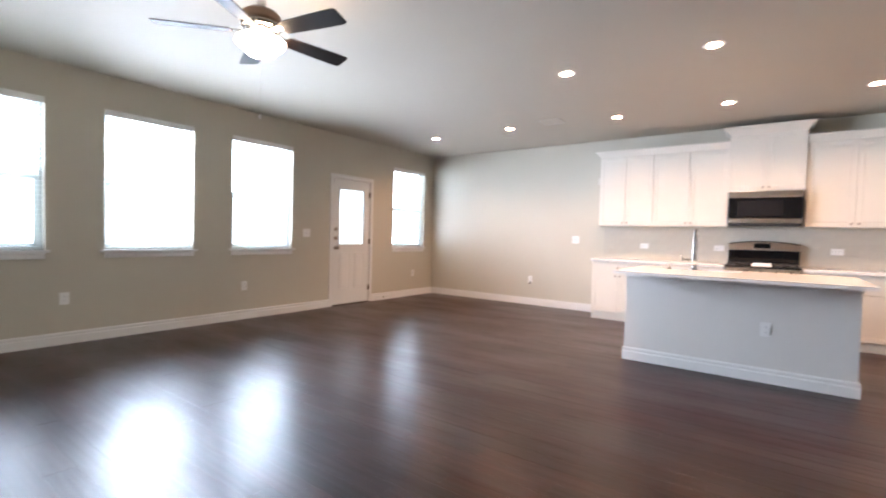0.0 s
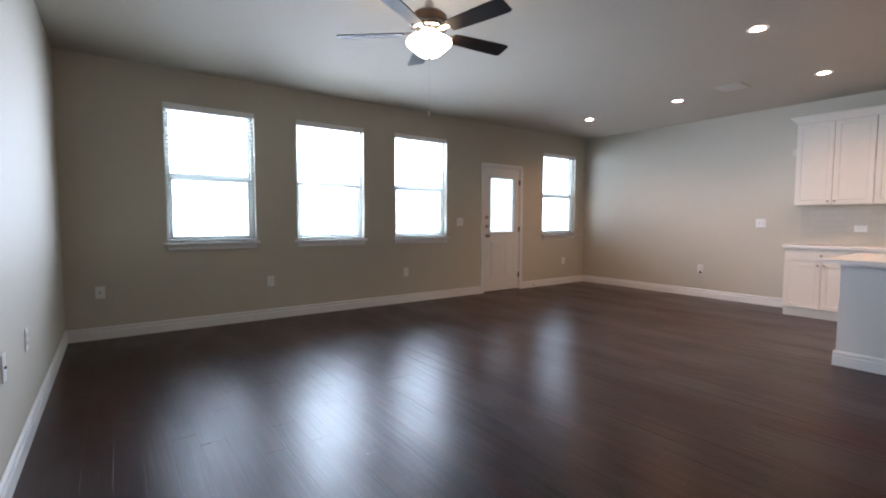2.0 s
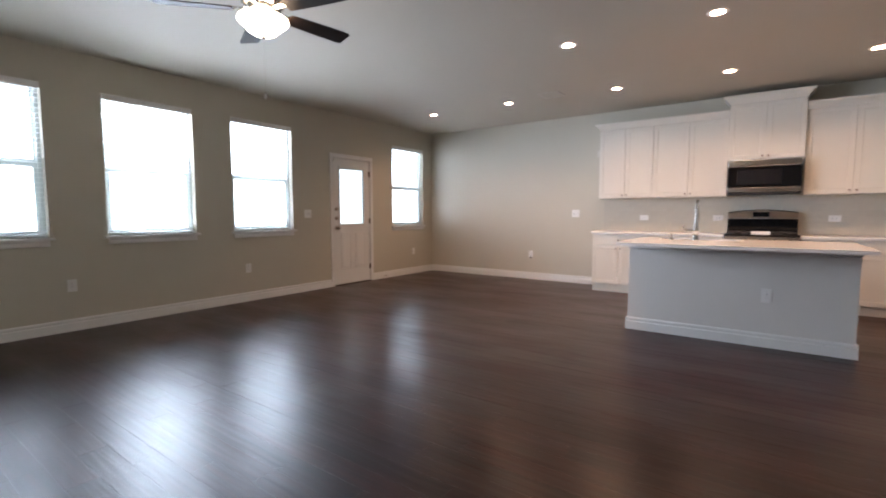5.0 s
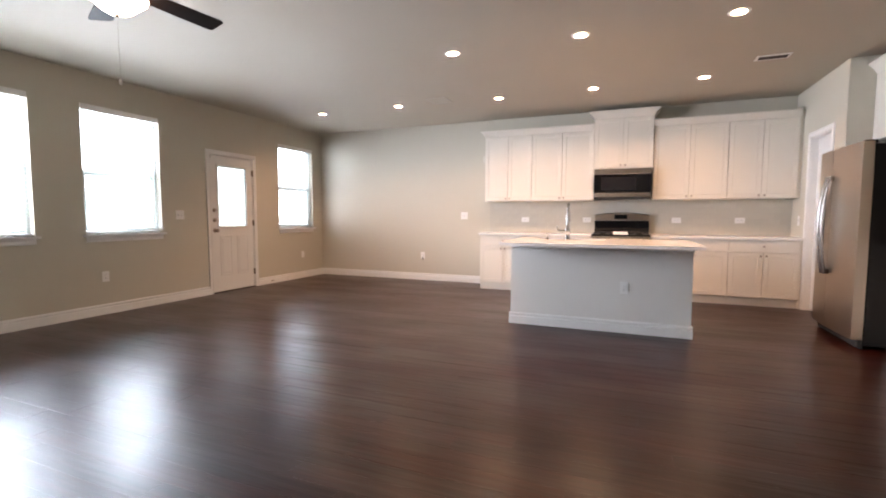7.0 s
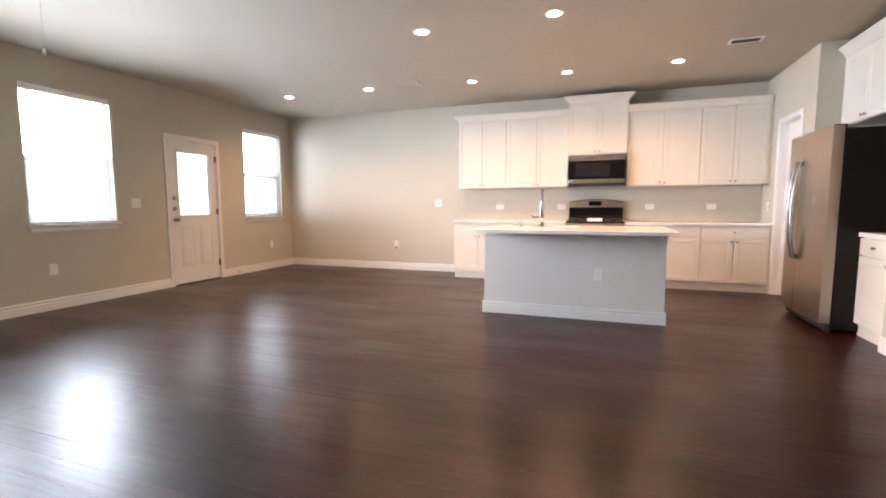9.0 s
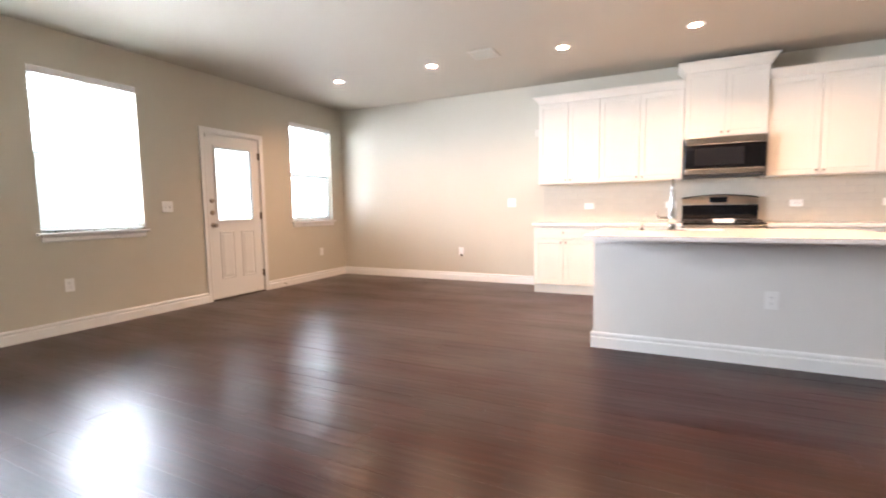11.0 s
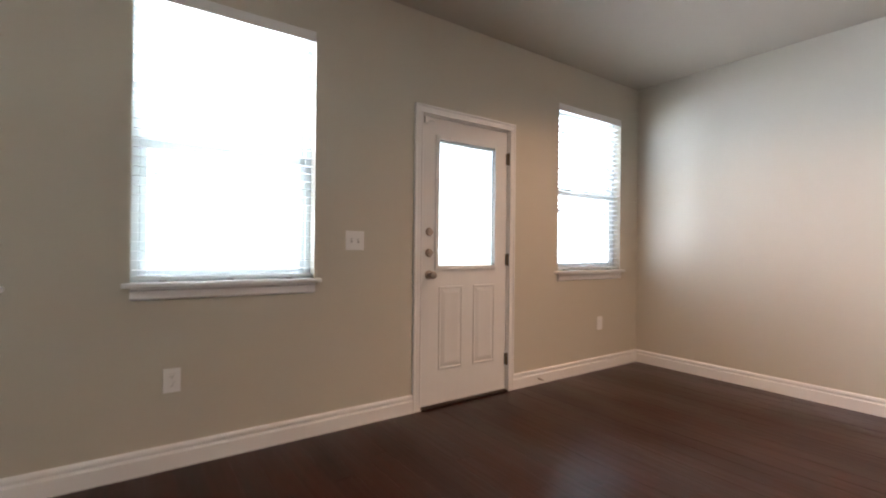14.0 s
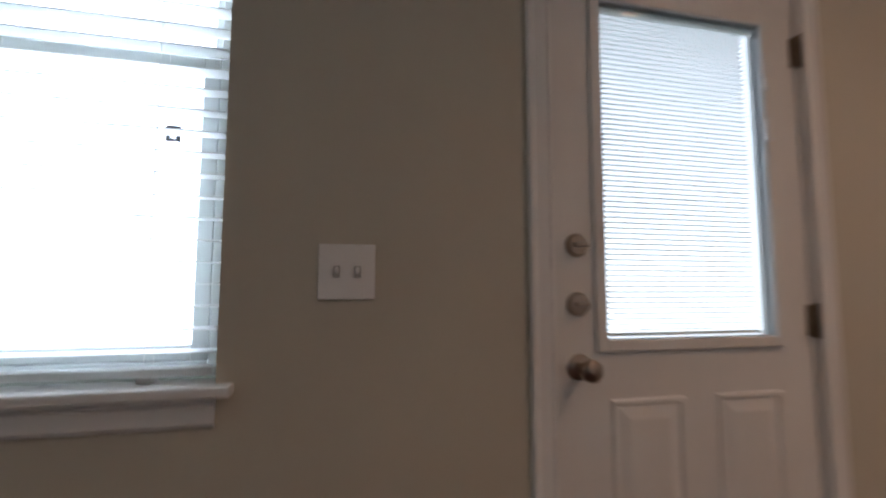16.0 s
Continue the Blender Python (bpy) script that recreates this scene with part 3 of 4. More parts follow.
for z in (0.26, 1.06, 1.87):
    bm = rod(bmesh.new(), (WX + 0.004, DOOR_Y[1] + 0.006, z - 0.05), (WX + 0.004, DOOR_Y[1] + 0.006, z + 0.05), 0.0075, seg=12)
    box(bm, WX - 0.011, WX - 0.002, DOOR_Y[1] - 0.012, DOOR_Y[1] + 0.02, z - 0.045, z + 0.045)
    part("hinge", bm, M_DARKMETAL, door, "dark metal hinge")
part("threshold", boxed(WX - THICK, WX + 0.02, DOOR_Y[0] - 0.003, DOOR_Y[1] + 0.003, 0.002, 0.016, 0.004), M_THRESH, door, "dark bronze threshold")
bm = boxed(LX, LX + 0.024, 4.912, 4.944, DOOR_Z - 0.052, DOOR_Z - 0.004, 0.004)
box(bm, LX, LX + 0.018, 4.946, 5.000, DOOR_Z - 0.032, DOOR_Z - 0.010, 0.004)
part("sensor", bm, M_PLASTIC, door, "white alarm contact")

door = thing("door_2", pose(0, 0, 0), "closed white pantry door beside the fridge", "door", kind="structure")
bm = bmesh.new()
for a in ((PD[0] - 0.018, PD[0] - 0.003, 0, 2.158), (PD[1] + 0.003, PD[1] + 0.018, 0, 2.158), (PD[0] - 0.003, PD[1] + 0.003, 2.143, 2.158)):
    box(bm, PX + 0.001, PX + 0.109, *a)
part("jamb", bm, M_TRIM, door)
casing(door, PD[0] - 0.012, PD[1] + 0.012, 2.150, PX, -1)
leaf = part("leaf", boxed(PX + 0.070, PX + 0.105, PD[0], PD[1], 0.012, 2.140, 0.002, 1), M_DOOR, door)
bm = bmesh.new()
lathe(bm, [(0, 0), (0.031, 0), (0.031, 0.006), (0.012, 0.012), (0.011, 0.045), (0, 0.047)], pose(PX + 0.070, 6.58, 0.97, 0, -90, 0), 20)
tube(bm, [(PX + 0.028, 6.58, 0.97), (PX + 0.024, 6.62, 0.97), (PX + 0.026, 6.69, 0.967)], 0.008, 10)
part("lever_handle", bm, M_NICKEL, leaf, "satin nickel lever", smooth=True)


# ---- switches and outlets ----
def plate(kind, m, gangs=1):
    """A wall plate that looks along local -y, centred on the origin."""
    w = 0.080 + 0.046 * (gangs - 1)
    name = {"outlet": "power_outlet", "switch": "light_switch", "blank": "cable_plate"}[kind]
    label = {"outlet": "white plastic power outlet on the wall", "switch": "white plastic double light switch on the wall", "blank": "white plastic cable plate on the wall"}[kind]
    if kind == "switch" and gangs == 1:
        label = "white plastic light switch on the wall"
    t = thing(name, m, label, "outlet" if kind == "outlet" else "switch" if kind == "switch" else "wall plate")
    part("plate", boxed(-w / 2, w / 2, -0.006, -0.0003, -0.062, 0.062, 0.003), M_PLASTIC, t)
    for g in range(gangs):
        x = (g - (gangs - 1) / 2) * 0.046
        if kind == "outlet":
            for z in (-0.02, 0.02):
                bm = bmesh.new()
                box(bm, x - 0.017, x + 0.017, -0.008, -0.005, z - 0.014, z + 0.014, 0.003)
                s = part("socket", bm, M_PLASTIC, t)
                bm = bmesh.new()
                box(bm, x - 0.008, x - 0.006, -0.0085, -0.0078, z - 0.003, z + 0.006)
                box(bm, x + 0.006, x + 0.008, -0.0085, -0.0078, z - 0.003, z + 0.006)
                rod(bm, (x, -0.0085, z - 0.008), (x, -0.0078, z - 0.008), 0.0025, seg=8)
                part("slots", bm, M_SLOT, s)
        elif kind == "switch":
            # The grey draws the shadow round the toggle.
            part("toggle_frame", boxed(x - 0.007, x + 0.007, -0.0068, -0.0055, -0.013, 0.013, 0.0005, 1), M_SHADE, t, "toggle slot coloured grey for its shade")
            bm = boxed(x - 0.004, x + 0.004, -0.020, -0.006, -0.004, 0.010, 0.002)
            part("toggle", bm, M_PLASTIC, t)
        else:
            bm = rod(bmesh.new(), (x, -0.012, 0), (x, -0.005, 0), 0.006, seg=12)
            part("socket", bm, M_SLOT if g == 0 else M_PLASTIC, t)
    return t


def on_west(y, z):
    return pose(WX, y, z, 0, 0, 90)


plate("blank", on_west(-0.19, 0.475))
plate("outlet", on_west(1.468, 0.465))
plate("outlet", on_west(3.392, 0.452))
plate("outlet", on_west(6.925, 0.445))
plate("switch", on_west(4.392, 1.188), 2)
plate("outlet", pose(-3.451, KY, 0.455))
plate("switch", pose(-2.640, KY, 1.187), 2)
plate("outlet", pose(-3.384, SY, 0.545, 0, 0, 180))
plate("blank", pose(-2.749, SY, 0.555, 0, 0, 180))
for x in (-1.55, -0.56, 0.711, 1.516):
    plate("outlet", pose(x, KY - 0.0085, 1.122) @ pose(0, 0, 0, 0, 90, 0))
plate("switch", pose(PX - 0.0085, 7.20, 1.125, 0, 0, -90))

valve = thing("gas_valve", pose(-3.451, KY, 0.40), "small chrome valve stub below the outlet", "valve")
bm = lathe(bmesh.new(), [(0, 0), (0.024, 0), (0.024, 0.004), (0.010, 0.010), (0.010, 0.03), (0, 0.031)], pose(0, 0, 0, 90, 0, 0), 20)
part("stub", bm, M_CHROME, valve, smooth=True)
part("tap_lever", boxed(-0.004, 0.004, -0.036, -0.029, -0.02, 0.02, 0.002, 1), M_CHROME, valve)
chime = thing("wall_sensor", pose(-2.262, KY, 2.155), "small beige plastic sensor high on the wall", "sensor")
part("body", boxed(-0.03, 0.03, -0.03, -0.0005, -0.055, 0.055, 0.012, 3), M_SENSOR, chime)
stop = thing("door_stop", pose(WX + 0.017, 6.07, 0.05), "small metal spring door stop on the baseboard", "door stop")
part("spring", rod(bmesh.new(), (0, 0, 0), (0.065, 0, 0), 0.006, seg=10), M_NICKEL, stop)
part("tip", rod(bmesh.new(), (0.065, 0, 0), (0.078, 0, 0), 0.009, seg=12), M_PLASTIC, stop, "white rubber tip")


# ---- ceiling lamps and vents ----
can = thing("recessed_light", pose(*CANS[0], CZ), "round recessed ceiling light, lit warm white", "ceiling light", "recessed lights")
bm = lathe(bmesh.new(), [(CAN_R - 0.002, -0.001), (CAN_R - 0.001, -0.004), (0.062, -0.006), (0.077, -0.004), (0.081, -0.0005), (CAN_R - 0.002, -0.001)], seg=40)
part("trim_ring", bm, M_TRIM, can, smooth=True)
bm = lathe(bmesh.new(), [(CAN_R - 0.002, -0.001), (CAN_R - 0.004, 0.014), (CAN_R - 0.005, CAN_DEPTH)], seg=40)
part("baffle", bm, M_TRIM, can, "white stepped baffle", smooth=True)
bm = lathe(bmesh.new(), [(0, CAN_DEPTH - 0.001), (0.034, CAN_DEPTH), (CAN_R - 0.005, CAN_DEPTH + 0.001)], seg=40)
part("lens", bm, M_LENS, can, "glowing lens", smooth=True)
for x, y in CANS[1:]:
    copy_thing(can, pose(x, y, CZ))


def vent(name, x, y, w, d, label, mat_in, mat_frame, mat_slat):
    v = thing(name, pose(x, y, CZ), label, "vent")
    bm = bmesh.new()
    f = 0.025
    for a in ((-w / 2, w / 2, -d / 2, -d / 2 + f), (-w / 2, w / 2, d / 2 - f, d / 2), (-w / 2, -w / 2 + f, -d / 2 + f, d / 2 - f), (w / 2 - f, w / 2, -d / 2 + f, d / 2 - f)):
        box(bm, *a, -0.010, -0.0005, 0.003, 1)
    part("frame", bm, mat_frame, v)
    part("backing", boxed(-w / 2 + f, w / 2 - f, -d / 2 + f, d / 2 - f, -0.002, -0.0005), mat_in, v)
    k = int((d - 2 * f) / 0.022)
    for i in range(k):
        yy = -d / 2 + f + (i + 0.5) * (d - 2 * f) / k
        bm = boxed(-w / 2 + f, w / 2 - f, -0.007, 0.007, -0.0008, 0.0008)
        bmesh.ops.transform(bm, matrix=pose(0, yy, -0.0075, -48, 0, 0), verts=bm.verts)
        part("slat", bm, mat_slat, v)
    return v


# Slats and backing take dark colours for the shade inside the vent.
vent("ceiling_vent", 1.37, 5.62, 0.30, 0.15, "white framed air vent in the ceiling, slats coloured as shaded", M_SLOT, M_TRIM, M_SHADED_SLAT)
vent("return_vent", -2.46, 5.95, 0.30, 0.30, "square air grille in the shaded ceiling tone", M_CEIL, M_GRILLE, M_GRILLE)


# ---- ceiling fan ----
FX, FY, FZ = -2.585, 1.674, 2.44
fan = thing("ceiling_fan", pose(FX, FY, CZ), "five-blade ceiling fan with dark blades and a lit glass bowl", "ceiling fan")
z = FZ - CZ
part("canopy", lathe(bmesh.new(), [(0, -0.0005), (0.065, -0.0005), (0.065, -0.02), (0.045, -0.06), (0.018, -0.075), (0, -0.075)], seg=32), M_BRONZE, fan, smooth=True)
part("downrod", rod(bmesh.new(), (0, 0, -0.075), (0, 0, z + 0.18), 0.012), M_DARKMETAL, fan)
part("coupling", lathe(bmesh.new(), [(0.012, z + 0.215), (0.024, z + 0.208), (0.030, z + 0.190), (0.026, z + 0.170), (0.034, z + 0.164), (0.034, z + 0.156), (0.012, z + 0.156)], seg=24), M_CHROME, fan, "chrome rod coupling", smooth=True)
part("motor_housing", lathe(bmesh.new(), [(0, z + 0.155), (0.03, z + 0.155), (0.05, z + 0.148), (0.095, z + 0.132), (0.116, z + 0.112), (0.118, z + 0.070), (0.108, z + 0.060), (0, z + 0.060)], seg=40), M_BRONZE, fan, "brushed nickel motor housing", smooth=True)
part("light_fitter", lathe(bmesh.new(), [(0, z + 0.0595), (0.112, z + 0.0595), (0.124, z + 0.052), (0.125, z + 0.040), (0.116, z + 0.026), (0.104, z + 0.022), (0.092, z + 0.004), (0.080, z - 0.020), (0.060, z - 0.040), (0.055, z - 0.058), (0, z - 0.058)], seg=40), M_FITTER, fan, "bright nickel light fitter", smooth=True)
bowl = [(0.138, z - 0.040), (0.147, z - 0.046), (0.150, z - 0.058), (0.145, z - 0.071), (0.130, z - 0.083), (0.114, z - 0.092), (0.103, z - 0.105), (0.084, z - 0.126), (0.056, z - 0.142), (0.025, z - 0.150), (0, z - 0.151)]
part("bowl", lathe(bmesh.new(), bowl, seg=44), M_BOWL, fan, "lit frosted glass bowl", smooth=True)
for k in range(3):
    a = radians(120 * k + 20)
    x, y = 0.075 * math.cos(a), 0.075 * math.sin(a)
    part("bulb", lathe(bmesh.new(), [(0, z - 0.100), (0.018, z - 0.094), (0.025, z - 0.080), (0.020, z - 0.064), (0.012, z - 0.052), (0, z - 0.050)], pose(x, y, 0), 14), M_BULB, fan, "lit bulb", smooth=True)
part("bowl_rod", rod(bmesh.new(), (0, 0, z - 0.152), (0, 0, z - 0.05), 0.005, seg=10), M_DARKMETAL, fan)
part("finial", lathe(bmesh.new(), [(0, z - 0.150), (0.012, z - 0.150), (0.012, z - 0.158), (0.006, z - 0.166), (0, z - 0.170)], seg=16), M_DARKMETAL, fan, smooth=True)
bm = rod(bmesh.new(), (0.0, 0.0, z - 0.19), (0.0, 0.0, z - 0.50), 0.0010, seg=6)
chain = part("pull_chain", bm, M_NICKEL, fan)
part("chain_knob", lathe(bmesh.new(), [(0, z - 0.50), (0.006, z - 0.503), (0.009, z - 0.515), (0.007, z - 0.53), (0, z - 0.534)], seg=14), M_PLASTIC, chain, "white pull knob", smooth=True)


def blade_mesh():
    bm = bmesh.new()
    out = []
    for r, h in ((0.175, 0.050), (0.22, 0.056), (0.40, 0.064), (0.56, 0.068), (0.600, 0.066), (0.615, 0.055)):
        out.append((r, h))
    ring = [(r, h) for r, h in out] + [(r, -h) for r, h in out[::-1]]
    lo = [bm.verts.new((r, h, -0.003)) for r, h in ring]
    hi = [bm.verts.new((r, h, 0.003)) for r, h in ring]
    bm.faces.new(lo)
    bm.faces.new(hi)
    k = len(ring)
    for i in range(k):
        bm.faces.new((lo[i], lo[(i + 1) % k], hi[(i + 1) % k], hi[i]))
    return bm


blade_me = finish("blade", blade_mesh(), M_BLADE)
bm = bmesh.new()
box(bm, 0.09, 0.19, -0.016, 0.016, 0.002, 0.010, 0.003)
box(bm, 0.17, 0.235, -0.038, 0.038, 0.0035, 0.008, 0.002)
arm_me = finish("blade_arm", bm, M_CHROME)
for k in range(5):
    m = pose(0, 0, z + 0.004, 0, 0, 226.9 + 72 * k + 1.0) @ pose(0, 0, 0, -12, 0, 0)
    b = new("blade", blade_me)
    b.parent, b.matrix_basis = fan, m
    a = new("blade_arm", arm_me)
    a.parent, a.matrix_basis = fan, m


# ---- kitchen cabinets ----
def shaker(bm, x0, x1, z0, z1, y, t=0.019, rail=0.056, rec=0.0042):
    """A shaker front whose back lies at y and which looks along -y."""
    f = y - t
    o = [(x0, z0), (x1, z0), (x1, z1), (x0, z1)]
    i = [(x0 + rail, z0 + rail), (x1 - rail, z0 + rail), (x1 - rail, z1 - rail), (x0 + rail, z1 - rail)]
    e = 0.0025
    oc = [(x0 + e, z0 + e), (x1 - e, z0 + e), (x1 - e, z1 - e), (x0 + e, z1 - e)]
    i2 = [(x0 + rail + 0.004, z0 + rail + 0.004), (x1 - rail - 0.004, z0 + rail + 0.004), (x1 - rail - 0.004, z1 - rail - 0.004), (x0 + rail + 0.004, z1 - rail - 0.004)]
    rings = [[bm.verts.new((a, yy, b)) for a, b in r] for r, yy in ((o, y), (o, f + e), (oc, f), (i, f), (i2, f + rec))]
    for a, b in zip(rings, rings[1:]):
        for k in range(4):
            bm.faces.new((a[k], a[(k + 1) % 4], b[(k + 1) % 4], b[k]))
    bm.faces.new(rings[-1])
    bm.faces.new(rings[0])
    return bm


def knob(parent, x, y, z):
    bm = lathe(bmesh.new(), [(0, 0), (0.007, 0), (0.0055, 0.010), (0.008, 0.016), (0.0145, 0.020), (0.0145, 0.026), (0.010, 0.029), (0, 0.030)], pose(x, y, z, 90, 0, 0), 16)
    part("knob", bm, M_NICKEL, parent, "satin nickel knob", smooth=True)


def door_row(t, w, z0, z1, y, doors, knob_z, rail=0.056):
    gap = 0.0025
    dw = w / doors
    for k in range(doors):
        d = part("door", shaker(bmesh.new(), k * dw + gap, (k + 1) * dw - gap, z0, z1, y, rail=rail), M_CAB, t)
        if doors == 2:
            x = dw - 0.032 if k == 0 else dw + 0.032
        else:
            x = w - 0.035
        knob(d, x, y - 0.019, knob_z)


def base_cabinet(m, w, doors=2, depth=0.56, label="white shaker base cabinet with a drawer above two doors"):
    """Base unit, front at local y = 0, looking along -y; x runs from 0 to w."""
    t = thing("base_cabinet", m, label, "cabinet", "base cabinets")
    part("body", boxed(0.001, w - 0.001, 0.0, depth, 0.105, 0.872), M_CAB, t)
    part("toe_board", boxed(0.001, w - 0.001, 0.018, 0.036, 0.0, 0.104), M_CAB, t)
    d = part("drawer_front", boxed(0.0025, w - 0.0025, -0.019, 0, 0.715, 0.862, 0.0025, 1), M_CAB, t)
    knob(d, w / 2, -0.019, 0.79)
    door_row(t, w, 0.115, 0.706, 0.0, doors, 0.665)
    return t


def upper_cabinet(m, w, z0, z1, depth, crown_left=False, crown_right=False, crown=0.088, flare=0.065, doors=2, label="white shaker wall cabinet with two doors and crown moulding"):
    t = thing("wall_cabinet", m, label, "cabinet", "wall cabinets")
    part("body", boxed(0.001, w - 0.001, 0.0, depth, z0, z1 + 0.02), M_CAB, t)
    door_row(t, w, z0 + 0.006, z1 - 0.006, 0.0, doors, z0 + 0.045)
    # crown: a flared frame round the top
    prof = [(0.0, z1 - 0.004, 0.0), (0.0, z1 + 0.012, 0.010), (0.0, z1 + 0.020, 0.014), (0.0, z1 + crown * 0.55, flare * 0.55), (0.0, z1 + crown * 0.82, flare * 0.92), (0.0, z1 + crown * 0.82, flare), (0.0, z1 + crown, flare)]
    bm = bmesh.new()
    rings = []
    for _, zz, out in prof:
        l = -out if crown_left else 0.0
        r = w + out if crown_right else w
        rings.append([bm.verts.new((l, depth - 0.001, zz)), bm.verts.new((l, -0.019 - out, zz)), bm.verts.new((r, -0.019 - out, zz)), bm.verts.new((r, depth - 0.001, zz))])
    for a, b in zip(rings, rings[1:]):
        for k in range(4):
            bm.faces.new((a[k], a[(k + 1) % 4], b[(k + 1) % 4], b[k]))
    bm.faces.new(rings[0][::-1])
    bm.faces.new(rings[-1])
    part("crown_moulding", bm, M_CAB, t)
    return t


BY = 6.985      # base cabinet fronts
UY = 7.235      # wall cabinet fronts
for x0, w in ((-2.165, 0.770), (-1.394, 0.935), (0.362, 0.935), (1.298, 0.780)):
    base_cabinet(pose(x0, BY, 0), w, depth=KY - BY - 0.012)
part_filler = thing("filler_strip", pose(2.079, BY, 0), "white painted filler strip beside the wall", "filler")
part("strip", boxed(0, PX - 2.079 - 0.002, -0.001, 0.02, 0.0, 0.872), M_CAB, part_filler)
UD = KY - UY - 0.001
upper_cabinet(pose(-2.165, UY, 0), 0.774, 1.42, 2.47, UD, crown_left=True)
upper_cabinet(pose(-1.390, UY, 0), 0.935, 1.42, 2.47, UD)
upper_cabinet(pose(0.362, UY, 0), 0.928, 1.42, 2.47, UD)
upper_cabinet(pose(1.291, UY, 0), 0.790, 1.42, 2.47, UD, crown_right=False)
fill = thing("filler_strip", pose(2.082, UY, 1.42), "white painted filler strip beside the wall", "filler")
part("strip", boxed(0, PX - 2.082 - 0.002, -0.001, 0.02, 0.0, 1.13), M_CAB, fill)
upper_cabinet(pose(-0.4535, UY - 0.03, 0), 0.8135, 1.885, 2.625, UD + 0.03, True, True, crown=0.10, flare=0.075, label="raised white shaker cabinet above the microwave with crown moulding")

# worktops
for x0, x1 in ((-2.185, -0.447), (0.352, PX - 0.002)):
    bm = boxed(x0, x1, 6.945, KY - 0.011, 0.874, 0.910, 0.004)
    t = new("worktop", finish("worktop", bm, M_QUARTZ))
    tagged(t, "white quartz worktop on the base cabinets", "worktop")

# backsplash tiles
splash = new("backsplash", finish("backsplash", boxed(-2.165, PX - 0.001, KY - 0.004, KY - 0.0006, 0.90, 1.425), M_GROUT))
tagged(splash, "greige glazed subway tile backsplash with fine joints", "backsplash", kind="structure")


# ---- microwave ----
mw = thing("microwave", pose(-0.437, 7.10, 1.435), "stainless steel over-the-range microwave with a black window", "microwave")
W, H = 0.776, 0.440
part("body", boxed(0, W, 0.02, KY - 7.10 - 0.012, 0.0, H, 0.004, 1), M_BLACK, mw)
part("top_band", boxed(0.0, W, -0.012, 0.02, H - 0.085, H - 0.002, 0.008), M_STEELH, mw, "brushed stainless band")
part("bottom_band", boxed(0.0, W, -0.012, 0.02, 0.028, 0.088, 0.008), M_STEELH, mw, "brushed stainless band")
d = part("door", boxed(0.0, W, -0.008, 0.02, 0.090, H - 0.087, 0.003, 1), M_BLACKGLASS, mw, "black glass door")
part("window", boxed(0.10, 0.575, -0.0095, -0.0075, 0.125, H - 0.125, 0.0006, 1), material("dark tinted window", (0.018, 0.018, 0.02), 0.12), d)
part("control_panel", boxed(0.60, W - 0.02, -0.0095, -0.0075, 0.10, H - 0.10, 0.0006, 1), M_BLACKGLASS, mw)
part("vent_grille", boxed(0.02, W - 0.02, 0.0, 0.018, 0.004, 0.026, 0.003, 1), M_SLOT, mw)

# ---- range ----
rg = thing("range", pose(-0.4385, 6.93, 0), "freestanding stainless and black gas range", "range")
W = 0.779
part("body", boxed(0, W, 0.03, 0.59, 0.02, 0.895, 0.004, 1), M_BLACK, rg)
od = part("oven_door", boxed(0.01, W - 0.01, -0.005, 0.028, 0.24, 0.77, 0.006), M_STEEL, rg, "stainless oven door")
part("window", boxed(0.12, W - 0.12, -0.0075, -0.0045, 0.34, 0.62, 0.001, 1), M_BLACKGLASS, od)
bm = tube(bmesh.new(), [(0.07, -0.005, 0.72), (0.07, -0.05, 0.72), (0.09, -0.055, 0.72), (W - 0.09, -0.055, 0.72), (W - 0.07, -0.05, 0.72), (W - 0.07, -0.005, 0.72)], 0.010, 12)
part("handle", bm, M_STEELH, od, smooth=True)
part("drawer_front", boxed(0.01, W - 0.01, -0.003, 0.028, 0.05, 0.225, 0.006), M_STEEL, rg)
part("control_panel", boxed(0.0, W, -0.005, 0.03, 0.785, 0.895, 0.008), M_STEELH, rg)
for k in range(5):
    bm = lathe(bmesh.new(), [(0, 0), (0.024, 0), (0.022, 0.02), (0.018, 0.024), (0, 0.025)], pose(0.09 + k * 0.15, -0.005, 0.84, 90, 0, 0), 20)
    part("knob", bm, M_BLACK, rg, smooth=True)
part("cooktop", boxed(-0.006, W + 0.006, -0.010, 0.57, 0.897, 0.917, 0.006), M_BLACK, rg, "black enamel cooktop")
for k in range(3):
    bm = bmesh.new()
    x0, x1 = 0.03 + k * 0.245, 0.03 + k * 0.245 + 0.228
    for yy in (0.05, 0.17, 0.29, 0.41, 0.52):
        box(bm, x0, x1, yy - 0.005, yy + 0.005, 0.935, 0.948, 0.002, 1)
    for xx in (x0, (x0 + x1) / 2, x1):
        box(bm, xx - 0.005, xx + 0.005, 0.05, 0.52, 0.934, 0.947, 0.002, 1)
    for xx in (x0, x1):
        for yy in (0.06, 0.51):
            box(bm, xx - 0.006, xx + 0.006, yy - 0.006, yy + 0.006, 0.917, 0.94)
    part("grate", bm, M_IRON, rg, "black cast iron grate")
for x, y in ((0.14, 0.13), (0.14, 0.42), (W - 0.14, 0.13), (W - 0.14, 0.42), (W / 2, 0.28)):
    part("burner", lathe(bmesh.new(), [(0, 0.932), (0.03, 0.932), (0.035, 0.926), (0.045, 0.917), (0, 0.917)], pose(x, y, 0), 24), M_IRON, rg, smooth=True)
